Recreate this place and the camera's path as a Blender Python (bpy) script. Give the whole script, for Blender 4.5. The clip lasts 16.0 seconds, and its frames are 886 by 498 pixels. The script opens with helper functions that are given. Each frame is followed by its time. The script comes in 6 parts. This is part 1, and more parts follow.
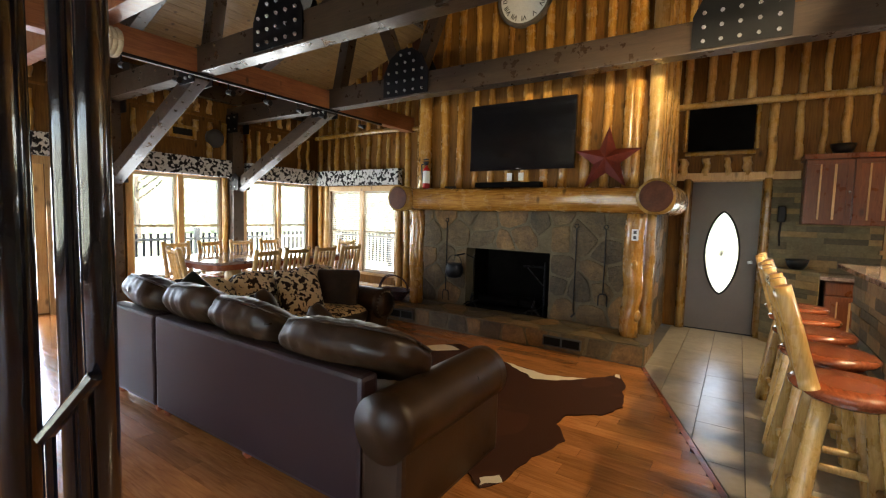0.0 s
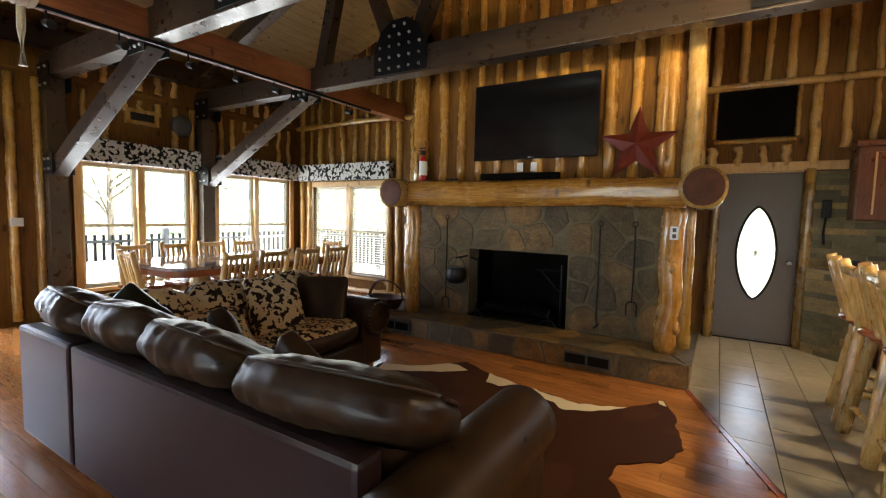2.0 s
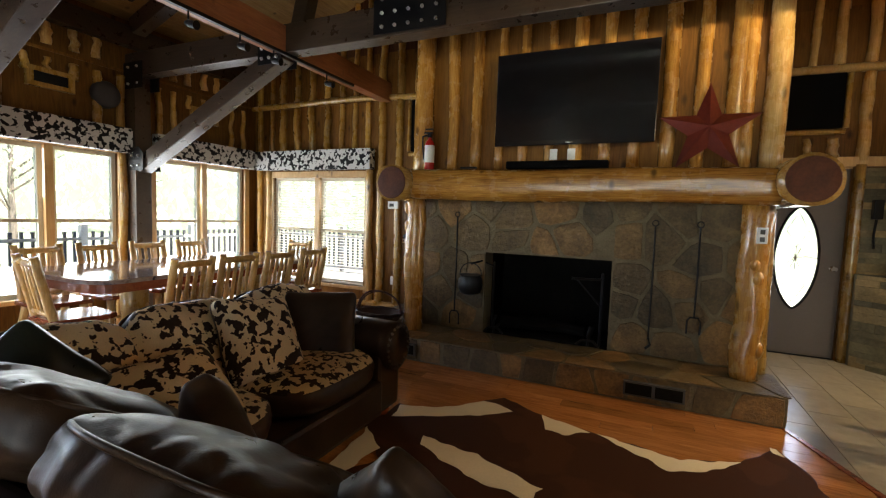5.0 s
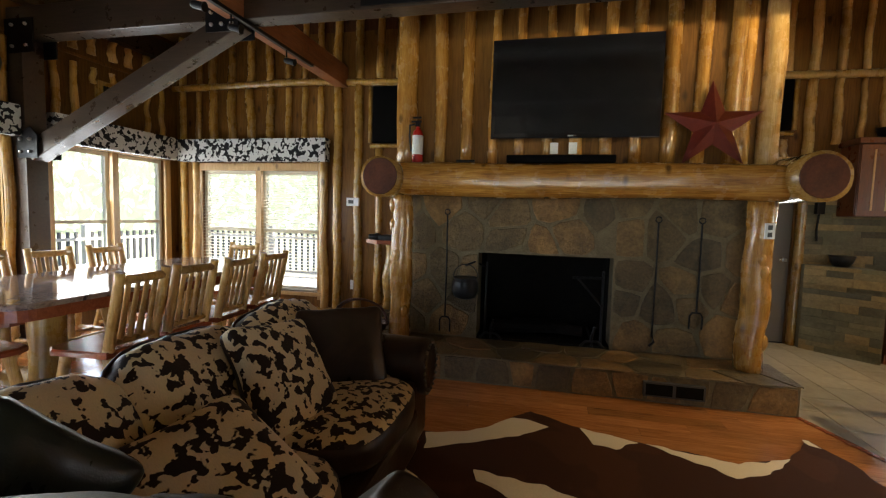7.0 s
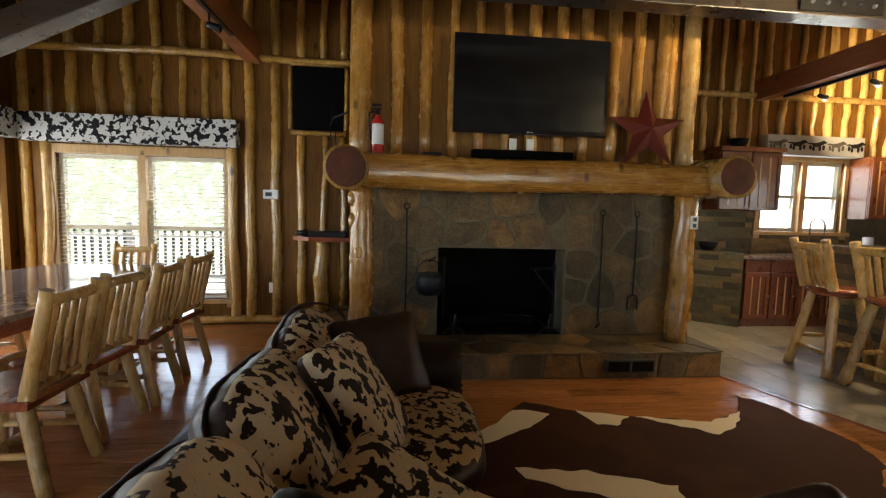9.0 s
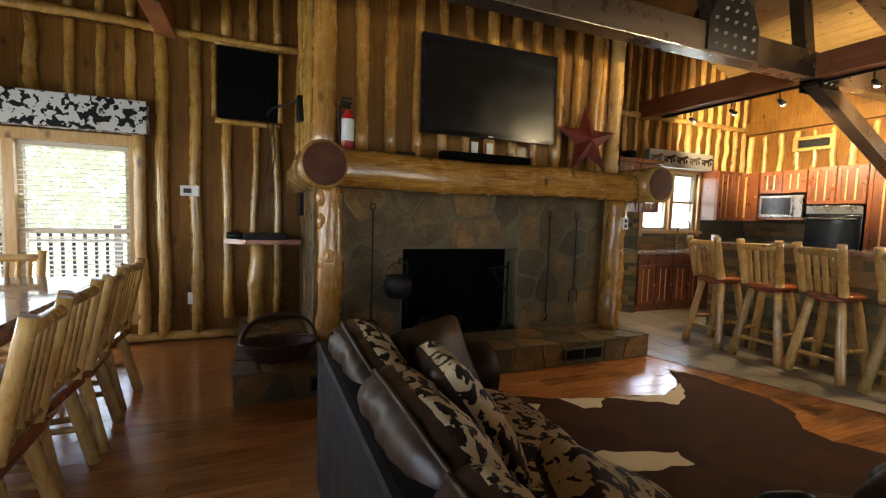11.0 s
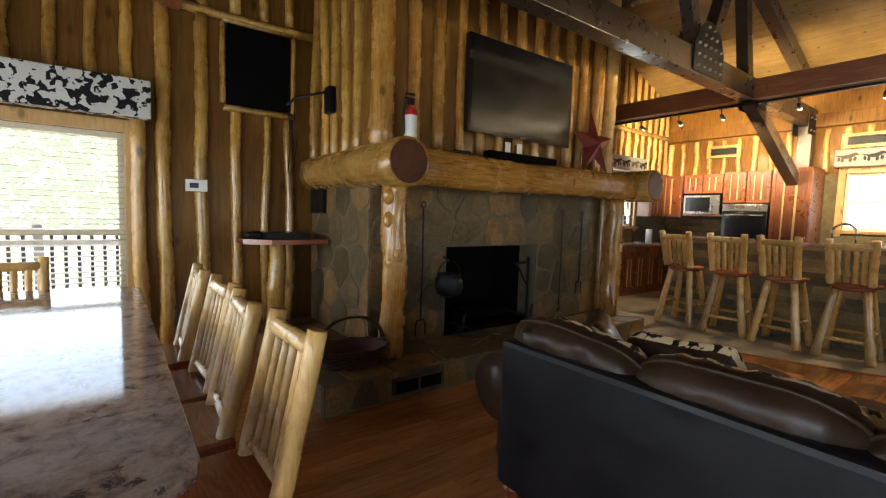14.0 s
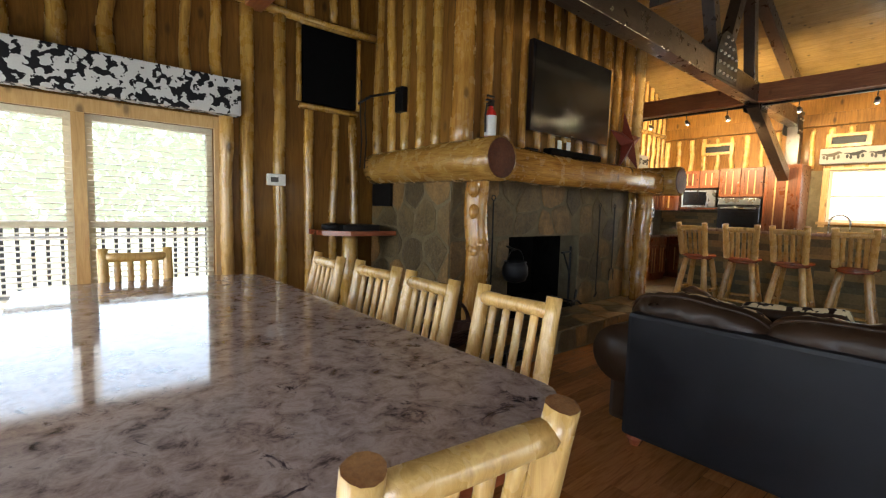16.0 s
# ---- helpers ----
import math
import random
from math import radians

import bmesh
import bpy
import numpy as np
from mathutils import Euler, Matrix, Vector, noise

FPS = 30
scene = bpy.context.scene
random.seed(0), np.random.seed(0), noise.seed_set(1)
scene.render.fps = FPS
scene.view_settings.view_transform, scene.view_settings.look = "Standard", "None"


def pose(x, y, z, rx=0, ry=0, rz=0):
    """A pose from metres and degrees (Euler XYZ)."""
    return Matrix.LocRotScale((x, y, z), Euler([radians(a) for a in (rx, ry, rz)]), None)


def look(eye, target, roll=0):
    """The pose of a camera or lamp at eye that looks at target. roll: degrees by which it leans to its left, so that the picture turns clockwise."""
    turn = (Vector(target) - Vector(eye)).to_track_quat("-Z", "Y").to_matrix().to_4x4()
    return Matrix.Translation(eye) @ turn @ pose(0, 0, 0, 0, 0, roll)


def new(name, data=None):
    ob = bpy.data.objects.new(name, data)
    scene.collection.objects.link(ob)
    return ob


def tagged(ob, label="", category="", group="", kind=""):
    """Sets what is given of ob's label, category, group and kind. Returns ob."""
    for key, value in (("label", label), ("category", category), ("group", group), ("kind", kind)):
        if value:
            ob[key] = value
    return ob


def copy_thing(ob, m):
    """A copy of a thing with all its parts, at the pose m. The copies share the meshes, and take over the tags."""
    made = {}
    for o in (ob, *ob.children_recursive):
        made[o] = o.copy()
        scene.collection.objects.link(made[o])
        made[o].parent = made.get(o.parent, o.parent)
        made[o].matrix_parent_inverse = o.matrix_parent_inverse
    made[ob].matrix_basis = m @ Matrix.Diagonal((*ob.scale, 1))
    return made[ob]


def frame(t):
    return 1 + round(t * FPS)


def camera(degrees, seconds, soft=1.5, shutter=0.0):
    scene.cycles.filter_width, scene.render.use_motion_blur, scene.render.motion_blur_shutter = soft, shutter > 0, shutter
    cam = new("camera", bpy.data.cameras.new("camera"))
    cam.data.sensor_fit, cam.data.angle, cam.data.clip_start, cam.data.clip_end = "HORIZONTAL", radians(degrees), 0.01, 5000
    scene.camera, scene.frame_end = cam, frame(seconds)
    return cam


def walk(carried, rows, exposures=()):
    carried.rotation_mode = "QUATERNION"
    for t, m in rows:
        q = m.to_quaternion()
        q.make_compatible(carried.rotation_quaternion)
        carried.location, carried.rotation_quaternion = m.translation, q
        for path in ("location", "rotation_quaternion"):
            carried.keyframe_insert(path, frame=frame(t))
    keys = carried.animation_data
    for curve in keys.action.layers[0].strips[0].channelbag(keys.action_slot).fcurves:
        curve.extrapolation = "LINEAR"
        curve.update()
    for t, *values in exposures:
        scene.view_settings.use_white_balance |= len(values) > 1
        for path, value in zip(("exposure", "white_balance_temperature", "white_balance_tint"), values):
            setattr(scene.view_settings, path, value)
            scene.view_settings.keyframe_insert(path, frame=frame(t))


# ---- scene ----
cam = camera(89.3, 16.0, soft=1.2)
METRES, EYE, TILT, LEAN, TURN = 7.2, 1.5, 0.0, 0.0, 33.3
ROWS = [
    (0.0, 0.0, 0.0, 0.0, 0.12, -4.38, -1.53),
    (0.5, -0.009, 0.0251, -0.0014, -1.04, -4.3, -1.73),
    (1.0, -0.0139, 0.0509, -0.0041, -1.46, -4.12, -1.67),
    (1.5, -0.0155, 0.0813, -0.0041, -1.26, -4.36, -1.38),
    (2.0, -0.0237, 0.1088, -0.0062, -1.69, -4.36, -1.34),
    (2.5, -0.0353, 0.137, -0.007, -2.52, -4.47, -1.56),
    (3.0, -0.0438, 0.1644, -0.009, -2.81, -4.4, -1.55),
    (3.5, -0.0541, 0.1896, -0.0106, -3.45, -4.31, -1.58),
    (4.0, -0.0734, 0.212, -0.0113, -5.18, -4.28, -1.72),
    (6.5, -0.1781, 0.3178, -0.0146, -16.54, -4.27, -1.81),
    (7.0, -0.206, 0.3375, -0.0145, -20.55, -4.35, -1.57),
    (7.5, -0.2357, 0.3553, -0.0135, -25.1, -4.51, -1.42),
    (8.0, -0.262, 0.3764, -0.0146, -29.62, -4.6, -1.38),
    (8.5, -0.2871, 0.402, -0.0158, -34.51, -4.78, -1.51),
    (9.0, -0.3129, 0.4203, -0.0161, -38.94, -4.78, -1.4),
    (11.5, -0.4099, 0.5425, -0.0179, -59.46, -4.28, -1.86),
    (12.0, -0.425, 0.5716, -0.0183, -62.62, -4.22, -1.87),
    (12.5, -0.4433, 0.6009, -0.0175, -65.44, -4.27, -1.93),
    (13.0, -0.4567, 0.6289, -0.0193, -67.37, -4.24, -1.93),
    (13.5, -0.4667, 0.6593, -0.0205, -68.9, -4.36, -1.93),
    (14.0, -0.4878, 0.6803, -0.0204, -69.67, -4.52, -1.78),
    (14.5, -0.5136, 0.7027, -0.0229, -70.39, -4.45, -1.59),
    (15.0, -0.5298, 0.7337, -0.0242, -71.23, -4.66, -1.62),
    (15.5, -0.5486, 0.7604, -0.0258, -71.93, -4.93, -1.56),
    (16.0, -0.5702, 0.7856, -0.0272, -73.52, -5.05, -1.66),
]
walk(cam, [(t, pose(0, 0, EYE, TILT, LEAN, TURN) @ pose(METRES * x, METRES * y, METRES * z, 90 + pitch, roll, yaw)) for t, x, y, z, yaw, pitch, roll in ROWS],
     [(0.0, 2.95), (3.0, 2.8), (7.0, 2.55), (9.0, 2.48), (12.5, 2.48), (16.0, 2.46)])

# ---- world, sun and large lights ----
world = bpy.data.worlds.new("sky")
scene.world = world
world.use_nodes = True
wn = world.node_tree.nodes
sky = wn.new("ShaderNodeTexSky")
sky.sky_type, sky.sun_disc = "NISHITA", False
sky.sun_elevation, sky.sun_rotation = radians(56), radians(82)
world.node_tree.links.new(sky.outputs[0], wn["Background"].inputs[0])
wn["Background"].inputs[1].default_value = 0.15
sun = new("sun", bpy.data.lights.new("sun", "SUN"))
sun.data.energy, sun.data.angle, sun.data.color = 5.0, radians(0.5), (1, 0.95, 0.87)
sun.matrix_world = look((28, 4, 42), (0, 0, 0))


def window_light(name, x, y, z, w, h, target, power):
    """Daylight that enters through an opening."""
    ob = new(name, bpy.data.lights.new(name, "AREA"))
    ob.data.shape, ob.data.size, ob.data.size_y, ob.data.energy = "RECTANGLE", w, h, power
    ob.data.color = (0.93, 0.97, 1.0)
    ob.matrix_world = look((x, y, z), target)
    return ob


POLES = ((-0.96, 0.33, 0.026), (-1.18, 0.36, 0.03), (-1.07, 0.24, 0.032))
RAILPTS = ((-0.99, 0.25, 1.09), (-0.93, 0.31, 1.2))
XW, XE, YN, YK, YS, ZE, XR, ZR = -7.75, 4.0, 6.73, 7.15, -3.5, 3.7, -1.9, 5.8
DAY = 8.5
window_light("daylight", XW - 0.05, 3.75, 1.2, 1.4, 1.6, (0, 3.75, 0.9), DAY)
window_light("daylight", XW - 0.05, 5.65, 1.2, 1.4, 1.6, (0, 5.65, 0.9), DAY)
window_light("daylight", XW - 0.05, 1.33, 1.05, 1.5, 1.8, (-2, 1.3, 0.2), 19).data.color = (0.72, 0.83, 1.0)
window_light("daylight", -6.43, YN + 0.05, 1.1, 1.7, 1.6, (-6.43, 0, 0.9), 3.5)
window_light("daylight", 2.15, YK + 0.05, 1.7, 1.2, 0.9, (2.15, 0, 0.9), 3.5)
window_light("daylight", XE + 0.05, 3.3, 1.7, 1.6, 0.9, (0, 3.3, 0.9), 4)
# Fill from the south through an unseen, added window.
window_light("daylight", -1.9, YS - 0.05, 1.3, 5.6, 2.0, (-1.9, 4, 0.9), 11)
window_light("daylight", -0.175, YK - 0.02, 1.08, 0.32, 0.95, (-0.6, 0, 0.3), 0.4)


def spot(x, y, z, target, power, size=100):
    ob = new("track_lamp_light", bpy.data.lights.new("track_lamp_light", "SPOT"))
    ob.data.energy, ob.data.color, ob.data.spot_size = power, (1, 0.78, 0.45), radians(size)
    ob.data.spot_blend, ob.data.shadow_soft_size = 0.6, 0.03
    ob.matrix_world = look((x, y, z), target)


TRACK_Y = (1.6, 2.5, 3.4, 4.2, 5.1, 5.7, 6.3)
for ty in TRACK_Y:
    spot(1.45, ty, 2.78, (4.0, ty + 0.1, 3.25), 52, 110)
for tx, ty, gx in ((1.28, 1.6, -1.4), (1.28, 0.4, -2.0), (1.28, 2.5, -1.0)):
    spot(tx, ty, 2.82, (gx, 5.4, 3.8), 60, 42)
for ty in (2.0, 3.0, 4.2, 5.3):
    spot(1.28, ty, 2.8, (0.1, ty + 0.2, 0), 19, 85)


# ---- materials ----
def nodes_of(name):
    m = bpy.data.materials.new(name)
    m.use_nodes = True
    t = m.node_tree
    return m, t, t.nodes, t.links, t.nodes["Principled BSDF"]


def coords(t, scale, rot=(0, 0, 0)):
    tc, mp = t.nodes.new("ShaderNodeTexCoord"), t.nodes.new("ShaderNodeMapping")
    mp.inputs["Scale"].default_value = scale
    mp.inputs["Rotation"].default_value = [radians(a) for a in rot]
    info, add = t.nodes.new("ShaderNodeObjectInfo"), t.nodes.new("ShaderNodeVectorMath")
    mul = t.nodes.new("ShaderNodeMath")
    mul.operation, mul.inputs[1].default_value = "MULTIPLY", 37.0
    t.links.new(info.outputs["Random"], mul.inputs[0])
    t.links.new(tc.outputs["Object"], add.inputs[0])
    t.links.new(mul.outputs[0], add.inputs[1])
    t.links.new(add.outputs[0], mp.inputs["Vector"])
    return mp.outputs[0]


def tex(t, vec, scale, detail=4, rough=0.6, distort=0.0):
    n = t.nodes.new("ShaderNodeTexNoise")
    n.inputs["Scale"].default_value, n.inputs["Detail"].default_value = scale, detail
    n.inputs["Roughness"].default_value, n.inputs["Distortion"].default_value = rough, distort
    t.links.new(vec, n.inputs["Vector"])
    return n.outputs[0]


def ramp(t, fac, *stops):
    r = t.nodes.new("ShaderNodeValToRGB")
    e = r.color_ramp.elements
    while len(e) < len(stops):
        e.new(0.5)
    for k, (p, c) in zip(e, stops):
        k.position, k.color = p, (*c, 1)
    t.links.new(fac, r.inputs[0])
    return r.outputs[0]


def mix(t, fac, a, b, mode="MIX"):
    n = t.nodes.new("ShaderNodeMix")
    n.data_type, n.blend_type = "RGBA", mode
    for sock, v in ((n.inputs[0], fac), (n.inputs[6], a), (n.inputs[7], b)):
        if isinstance(v, (int, float)):
            sock.default_value = v
        elif isinstance(v, tuple):
            sock.default_value = (*v, 1)
        else:
            t.links.new(v, sock)
    return n.outputs[2]


def bump(t, b, height, strength, dist=0.01):
    n = t.nodes.new("ShaderNodeBump")
    n.inputs["Strength"].default_value, n.inputs["Distance"].default_value = strength, dist
    t.links.new(height, n.inputs["Height"])
    t.links.new(n.outputs[0], b.inputs["Normal"])


def wood(name, dark, mid, light, grain=(6, 6, 0.6), rough=0.45, coat=0.0, knots=True, vary=0.35, rscale=1.0):
    m, t, n, l, b = nodes_of(name)
    v = coords(t, grain)
    g = tex(t, v, 6 * rscale, 6, 0.65, 1.2)
    c = ramp(t, g, (0.3, dark), (0.5, mid), (0.72, light))
    v2 = coords(t, (1, 1, 1))
    if knots:
        vo = t.nodes.new("ShaderNodeTexVoronoi")
        vo.inputs["Scale"].default_value = 1.0
        l.new(coords(t, (5.5, 5.5, 2.6)), vo.inputs["Vector"])
        k = ramp(t, vo.outputs["Distance"], (0.07, (1, 1, 1)), (0.17, (0, 0, 0)))
        c = mix(t, k, c, tuple(0.25 * a for a in dark))
    big = tex(t, v2, 1.3, 2)
    c = mix(t, vary, c, ramp(t, big, (0.3, tuple(0.55 * a for a in dark)), (0.7, light)))
    info = t.nodes.new("ShaderNodeObjectInfo")
    hue = t.nodes.new("ShaderNodeHueSaturation")
    mr = t.nodes.new("ShaderNodeMapRange")
    mr.inputs["To Min"].default_value, mr.inputs["To Max"].default_value = 0.75, 1.2
    l.new(info.outputs["Random"], mr.inputs["Value"])
    l.new(mr.outputs[0], hue.inputs["Value"])
    l.new(c, hue.inputs["Color"])
    l.new(hue.outputs[0], b.inputs["Base Color"])
    rr = ramp(t, tex(t, v2, 9, 3), (0.3, (rough * 0.75,) * 3), (0.7, (min(1, rough * 1.3),) * 3))
    l.new(rr, b.inputs["Roughness"])
    b.inputs["Coat Weight"].default_value = coat
    b.inputs["Coat Roughness"].default_value = 0.12
    bump(t, b, g, 0.25, 0.006)
    return m


def stone(name, a, c, d, scale=3.0, rough=0.8, vary=True, strength=0.6):
    m, t, n, l, b = nodes_of(name)
    v = coords(t, (1, 1, 1))
    g = tex(t, v, scale, 6, 0.65, 0.6)
    col = ramp(t, g, (0.3, a), (0.5, c), (0.72, d))
    col = mix(t, 0.35, col, ramp(t, tex(t, v, scale * 9, 4), (0.3, a), (0.7, d)))
    if vary:
        info = t.nodes.new("ShaderNodeObjectInfo")
        hue = t.nodes.new("ShaderNodeHueSaturation")
        mr = t.nodes.new("ShaderNodeMapRange")
        mr.inputs["To Min"].default_value, mr.inputs["To Max"].default_value = 0.45, 1.25
        l.new(info.outputs["Random"], mr.inputs["Value"])
        l.new(mr.outputs[0], hue.inputs["Value"])
        tint = ramp(t, info.outputs["Random"], (0.0, (1.0, 0.98, 0.9)), (0.5, (1.05, 0.97, 0.8)), (0.8, (1.25, 0.95, 0.62)))
        l.new(mix(t, 1.0, col, tint, "MULTIPLY"), hue.inputs["Color"])
        col = hue.outputs[0]
    l.new(col, b.inputs["Base Color"])
    b.inputs["Roughness"].default_value = rough
    bump(t, b, tex(t, v, scale * 5, 6, 0.7), strength, 0.02)
    return m


def plain(name, c, rough=0.5, metal=0.0, coat=0.0, fine=60, amount=0.15, strength=0.1):
    m, t, n, l, b = nodes_of(name)
    v = coords(t, (1, 1, 1))
    g = tex(t, v, fine, 3)
    lo, hi = tuple(a * (1 - amount) for a in c), tuple(min(1, a * (1 + amount)) for a in c)
    col = mix(t, 0.5, ramp(t, g, (0.3, lo), (0.7, hi)), ramp(t, tex(t, v, 2.2, 3), (0.3, lo), (0.7, hi)))
    l.new(col, b.inputs["Base Color"])
    b.inputs["Metallic"].default_value, b.inputs["Coat Weight"].default_value = metal, coat
    l.new(ramp(t, tex(t, v, 7, 3), (0.3, (rough * 0.8,) * 3), (0.7, (min(1, rough * 1.2),) * 3)), b.inputs["Roughness"])
    bump(t, b, g, strength, 0.004)
    return m


def hide(name, dark, light, cut, scale, rough=0.6):
    m, t, n, l, b = nodes_of(name)
    v = coords(t, (1, 1, 1))
    g = tex(t, v, scale, 2.0, 0.5, 0.25)
    mask = ramp(t, g, (cut - 0.012, (0, 0, 0)), (cut + 0.012, (1, 1, 1)))
    fine = tex(t, coords(t, (90, 90, 20)), 4, 3)
    l.new(mix(t, mask, ramp(t, fine, (0.3, tuple(a * 0.7 for a in dark)), (0.7, dark)), ramp(t, fine, (0.3, tuple(a * 0.85 for a in light)), (0.7, light))), b.inputs["Base Color"])
    b.inputs["Roughness"].default_value = rough
    b.inputs["Specular IOR Level"].default_value = 0.15
    bump(t, b, fine, 0.3, 0.004)
    return m


def leather(name, c, rough):
    m, t, n, l, b = nodes_of(name)
    v = coords(t, (1, 1, 1))
    vo = t.nodes.new("ShaderNodeTexVoronoi")
    vo.inputs["Scale"].default_value = 220
    l.new(v, vo.inputs["Vector"])
    big = tex(t, v, 5, 4, 0.6, 1.0)
    l.new(ramp(t, big, (0.3, tuple(0.6 * a for a in c)), (0.7, tuple(1.5 * a for a in c))), b.inputs["Base Color"])
    l.new(ramp(t, big, (0.3, (rough * 0.75,) * 3), (0.7, (rough * 1.3,) * 3)), b.inputs["Roughness"])
    h = mix(t, 0.75, vo.outputs["Distance"], tex(t, v, 14, 3, 0.5, 2.0))
    bump(t, b, h, 0.13, 0.008)
    return m


def clear(name, rough=0.0):
    m, t, n, l, b = nodes_of(name)
    b.inputs["Transmission Weight"].default_value, b.inputs["Roughness"].default_value = 1.0, rough
    b.inputs["IOR"].default_value = 1.02 if rough == 0 else 1.45
    return m


def speckled(name):
    m, t, n, l, b = nodes_of(name)
    v = coords(t, (1, 1, 1))
    a = ramp(t, tex(t, v, 16, 6, 0.7, 0.4), (0.32, (0.06, 0.04, 0.035)), (0.45, (0.25, 0.175, 0.145)), (0.6, (0.36, 0.28, 0.24)), (0.75, (0.2, 0.12, 0.09)))
    vein = ramp(t, tex(t, v, 5, 7, 0.75, 1.5), (0.36, (1, 1, 1)), (0.41, (0, 0, 0)))
    l.new(mix(t, vein, a, (0.05, 0.035, 0.04)), b.inputs["Base Color"])
    b.inputs["Roughness"].default_value = 0.07
    return m


HONEY = ((0.17, 0.055, 0.007), (0.41, 0.185, 0.03), (0.6, 0.33, 0.08))
PINE = wood("varnished_pine_log", *HONEY, (7, 7, 0.7), 0.25, 0.6)
PINE_X = wood("varnished_pine_beam", *HONEY, (0.8, 7, 7), 0.25, 0.6)
MANTELW = wood("streaked_varnished_beam", (0.13, 0.038, 0.005), (0.38, 0.165, 0.026), (0.6, 0.32, 0.075), (0.55, 8, 8), 0.24, 0.6, True, 0.2)
PINE_Y = wood("varnished_pine_end_log", *((a[0] * 1.05, a[1] * 1.2, a[2] * 1.5) for a in HONEY), (7, 0.8, 7), 0.25, 0.6)
POLE = wood("peeled_cedar_pole", (0.21, 0.1, 0.015), (0.43, 0.23, 0.042), (0.61, 0.37, 0.09), (7, 7, 0.7), 0.28, 0.6)
PALE = wood("pale_peeled_pine", (0.36, 0.175, 0.038), (0.58, 0.335, 0.095), (0.73, 0.48, 0.18), (8, 8, 0.8), 0.28, 0.5)
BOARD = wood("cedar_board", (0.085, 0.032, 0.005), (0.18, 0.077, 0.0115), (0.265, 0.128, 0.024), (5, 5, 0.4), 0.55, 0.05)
# Redder cedar, darkened as well to carry the dimness under the roof.
DIMREDBOARD = wood("dimmed_red_cedar_board", (0.035, 0.01, 0.004), (0.068, 0.022, 0.007), (0.11, 0.04, 0.013), (5, 5, 0.4), 0.55, 0.05)
CEIL = wood("ceiling_pine_board", (0.15, 0.082, 0.022), (0.27, 0.165, 0.052), (0.36, 0.235, 0.085), (9, 0.4, 9), 0.5, 0.1)
GREYBEAM = wood("grey_brown_beam", (0.027, 0.016, 0.01), (0.046, 0.029, 0.018), (0.072, 0.047, 0.03), (0.5, 6, 6), 0.32, 0.2, False)
REDBEAM = wood("red_cedar_beam", (0.16, 0.05, 0.018), (0.30, 0.10, 0.035), (0.40, 0.155, 0.06), (6, 0.5, 6), 0.4, 0.2)
TRIMW = wood("honey_trim", (0.42, 0.22, 0.075), (0.58, 0.35, 0.13), (0.7, 0.46, 0.2), (6, 6, 0.6), 0.38, 0.2)
CABRED = wood("red_cedar_cabinet", (0.09, 0.021, 0.006), (0.18, 0.048, 0.013), (0.28, 0.09, 0.026), (7, 7, 0.6), 0.32, 0.35)
CABSTRIP = wood("cedar_sapwood", (0.52, 0.27, 0.09), (0.66, 0.40, 0.16), (0.76, 0.52, 0.26), (7, 7, 0.6), 0.32, 0.3)
SEATRED = wood("red_cedar_seat", (0.15, 0.03, 0.012), (0.27, 0.06, 0.022), (0.38, 0.11, 0.04), (1, 7, 7), 0.2, 0.6)
ENDGRAIN = stone("log_end_grain", (0.045, 0.012, 0.006), (0.085, 0.024, 0.01), (0.14, 0.045, 0.018), 6, 0.5, False, 0.2)
PLANK = wood("hardwood_floor_plank", (0.23, 0.075, 0.021), (0.39, 0.145, 0.04), (0.52, 0.215, 0.068), (0.6, 7, 7), 0.16, 0.5, False, 0.25)
STONE = stone("fieldstone", (0.053, 0.036, 0.014), (0.132, 0.092, 0.04), (0.28, 0.2, 0.095), 5, 0.55, True, 0.9)
MORTAR = stone("mortar", (0.1, 0.076, 0.04), (0.155, 0.12, 0.066), (0.22, 0.175, 0.1), 9, 0.9, False)
LEDGE = stone("ledger_stone", (0.12, 0.115, 0.075), (0.21, 0.195, 0.13), (0.33, 0.305, 0.21), 4)
TILE = stone("porcelain_floor_tile", (0.30, 0.255, 0.185), (0.38, 0.325, 0.24), (0.46, 0.4, 0.3), 1.6, 0.27, False, 0.06)
GROUT = plain("grout", (0.12, 0.105, 0.085), 0.9)
GRANITE = speckled("polished_granite")
LEATHER = leather("dark_brown_leather", (0.027, 0.0135, 0.0065), 0.36)
BACKING = plain("brown_vinyl_back", (0.021, 0.01, 0.0115), 0.3, 0, 0, 160, 0.12, 0.06)
VINYLBACK = leather("charcoal_vinyl_back", (0.0065, 0.006, 0.007), 0.48)
COWSEAT = hide("cowhide_fabric", (0.025, 0.014, 0.01), (0.68, 0.53, 0.31), 0.47, 22)
COWVAL = hide("black_white_cowhide", (0.012, 0.012, 0.014), (0.6, 0.6, 0.58), 0.485, 19)
RUGBROWN = hide("brown_hide", (0.045, 0.014, 0.006), (0.056, 0.018, 0.0075), 0.55, 2.5, 0.8)
RUGWHITE = plain("cream_hide", (0.62, 0.52, 0.38), 0.8, 0, 0, 120, 0.12, 0.4)
IRON = plain("black_iron", (0.012, 0.012, 0.013), 0.42, 0.6)
GLOSSBLACK = plain("gloss_black_paint", (0.008, 0.008, 0.01), 0.12, 0.0, 0.6)
SCREEN = plain("dark_screen", (0.004, 0.004, 0.005), 0.2, 0, 0.1, 60, 0.05, 0.0)
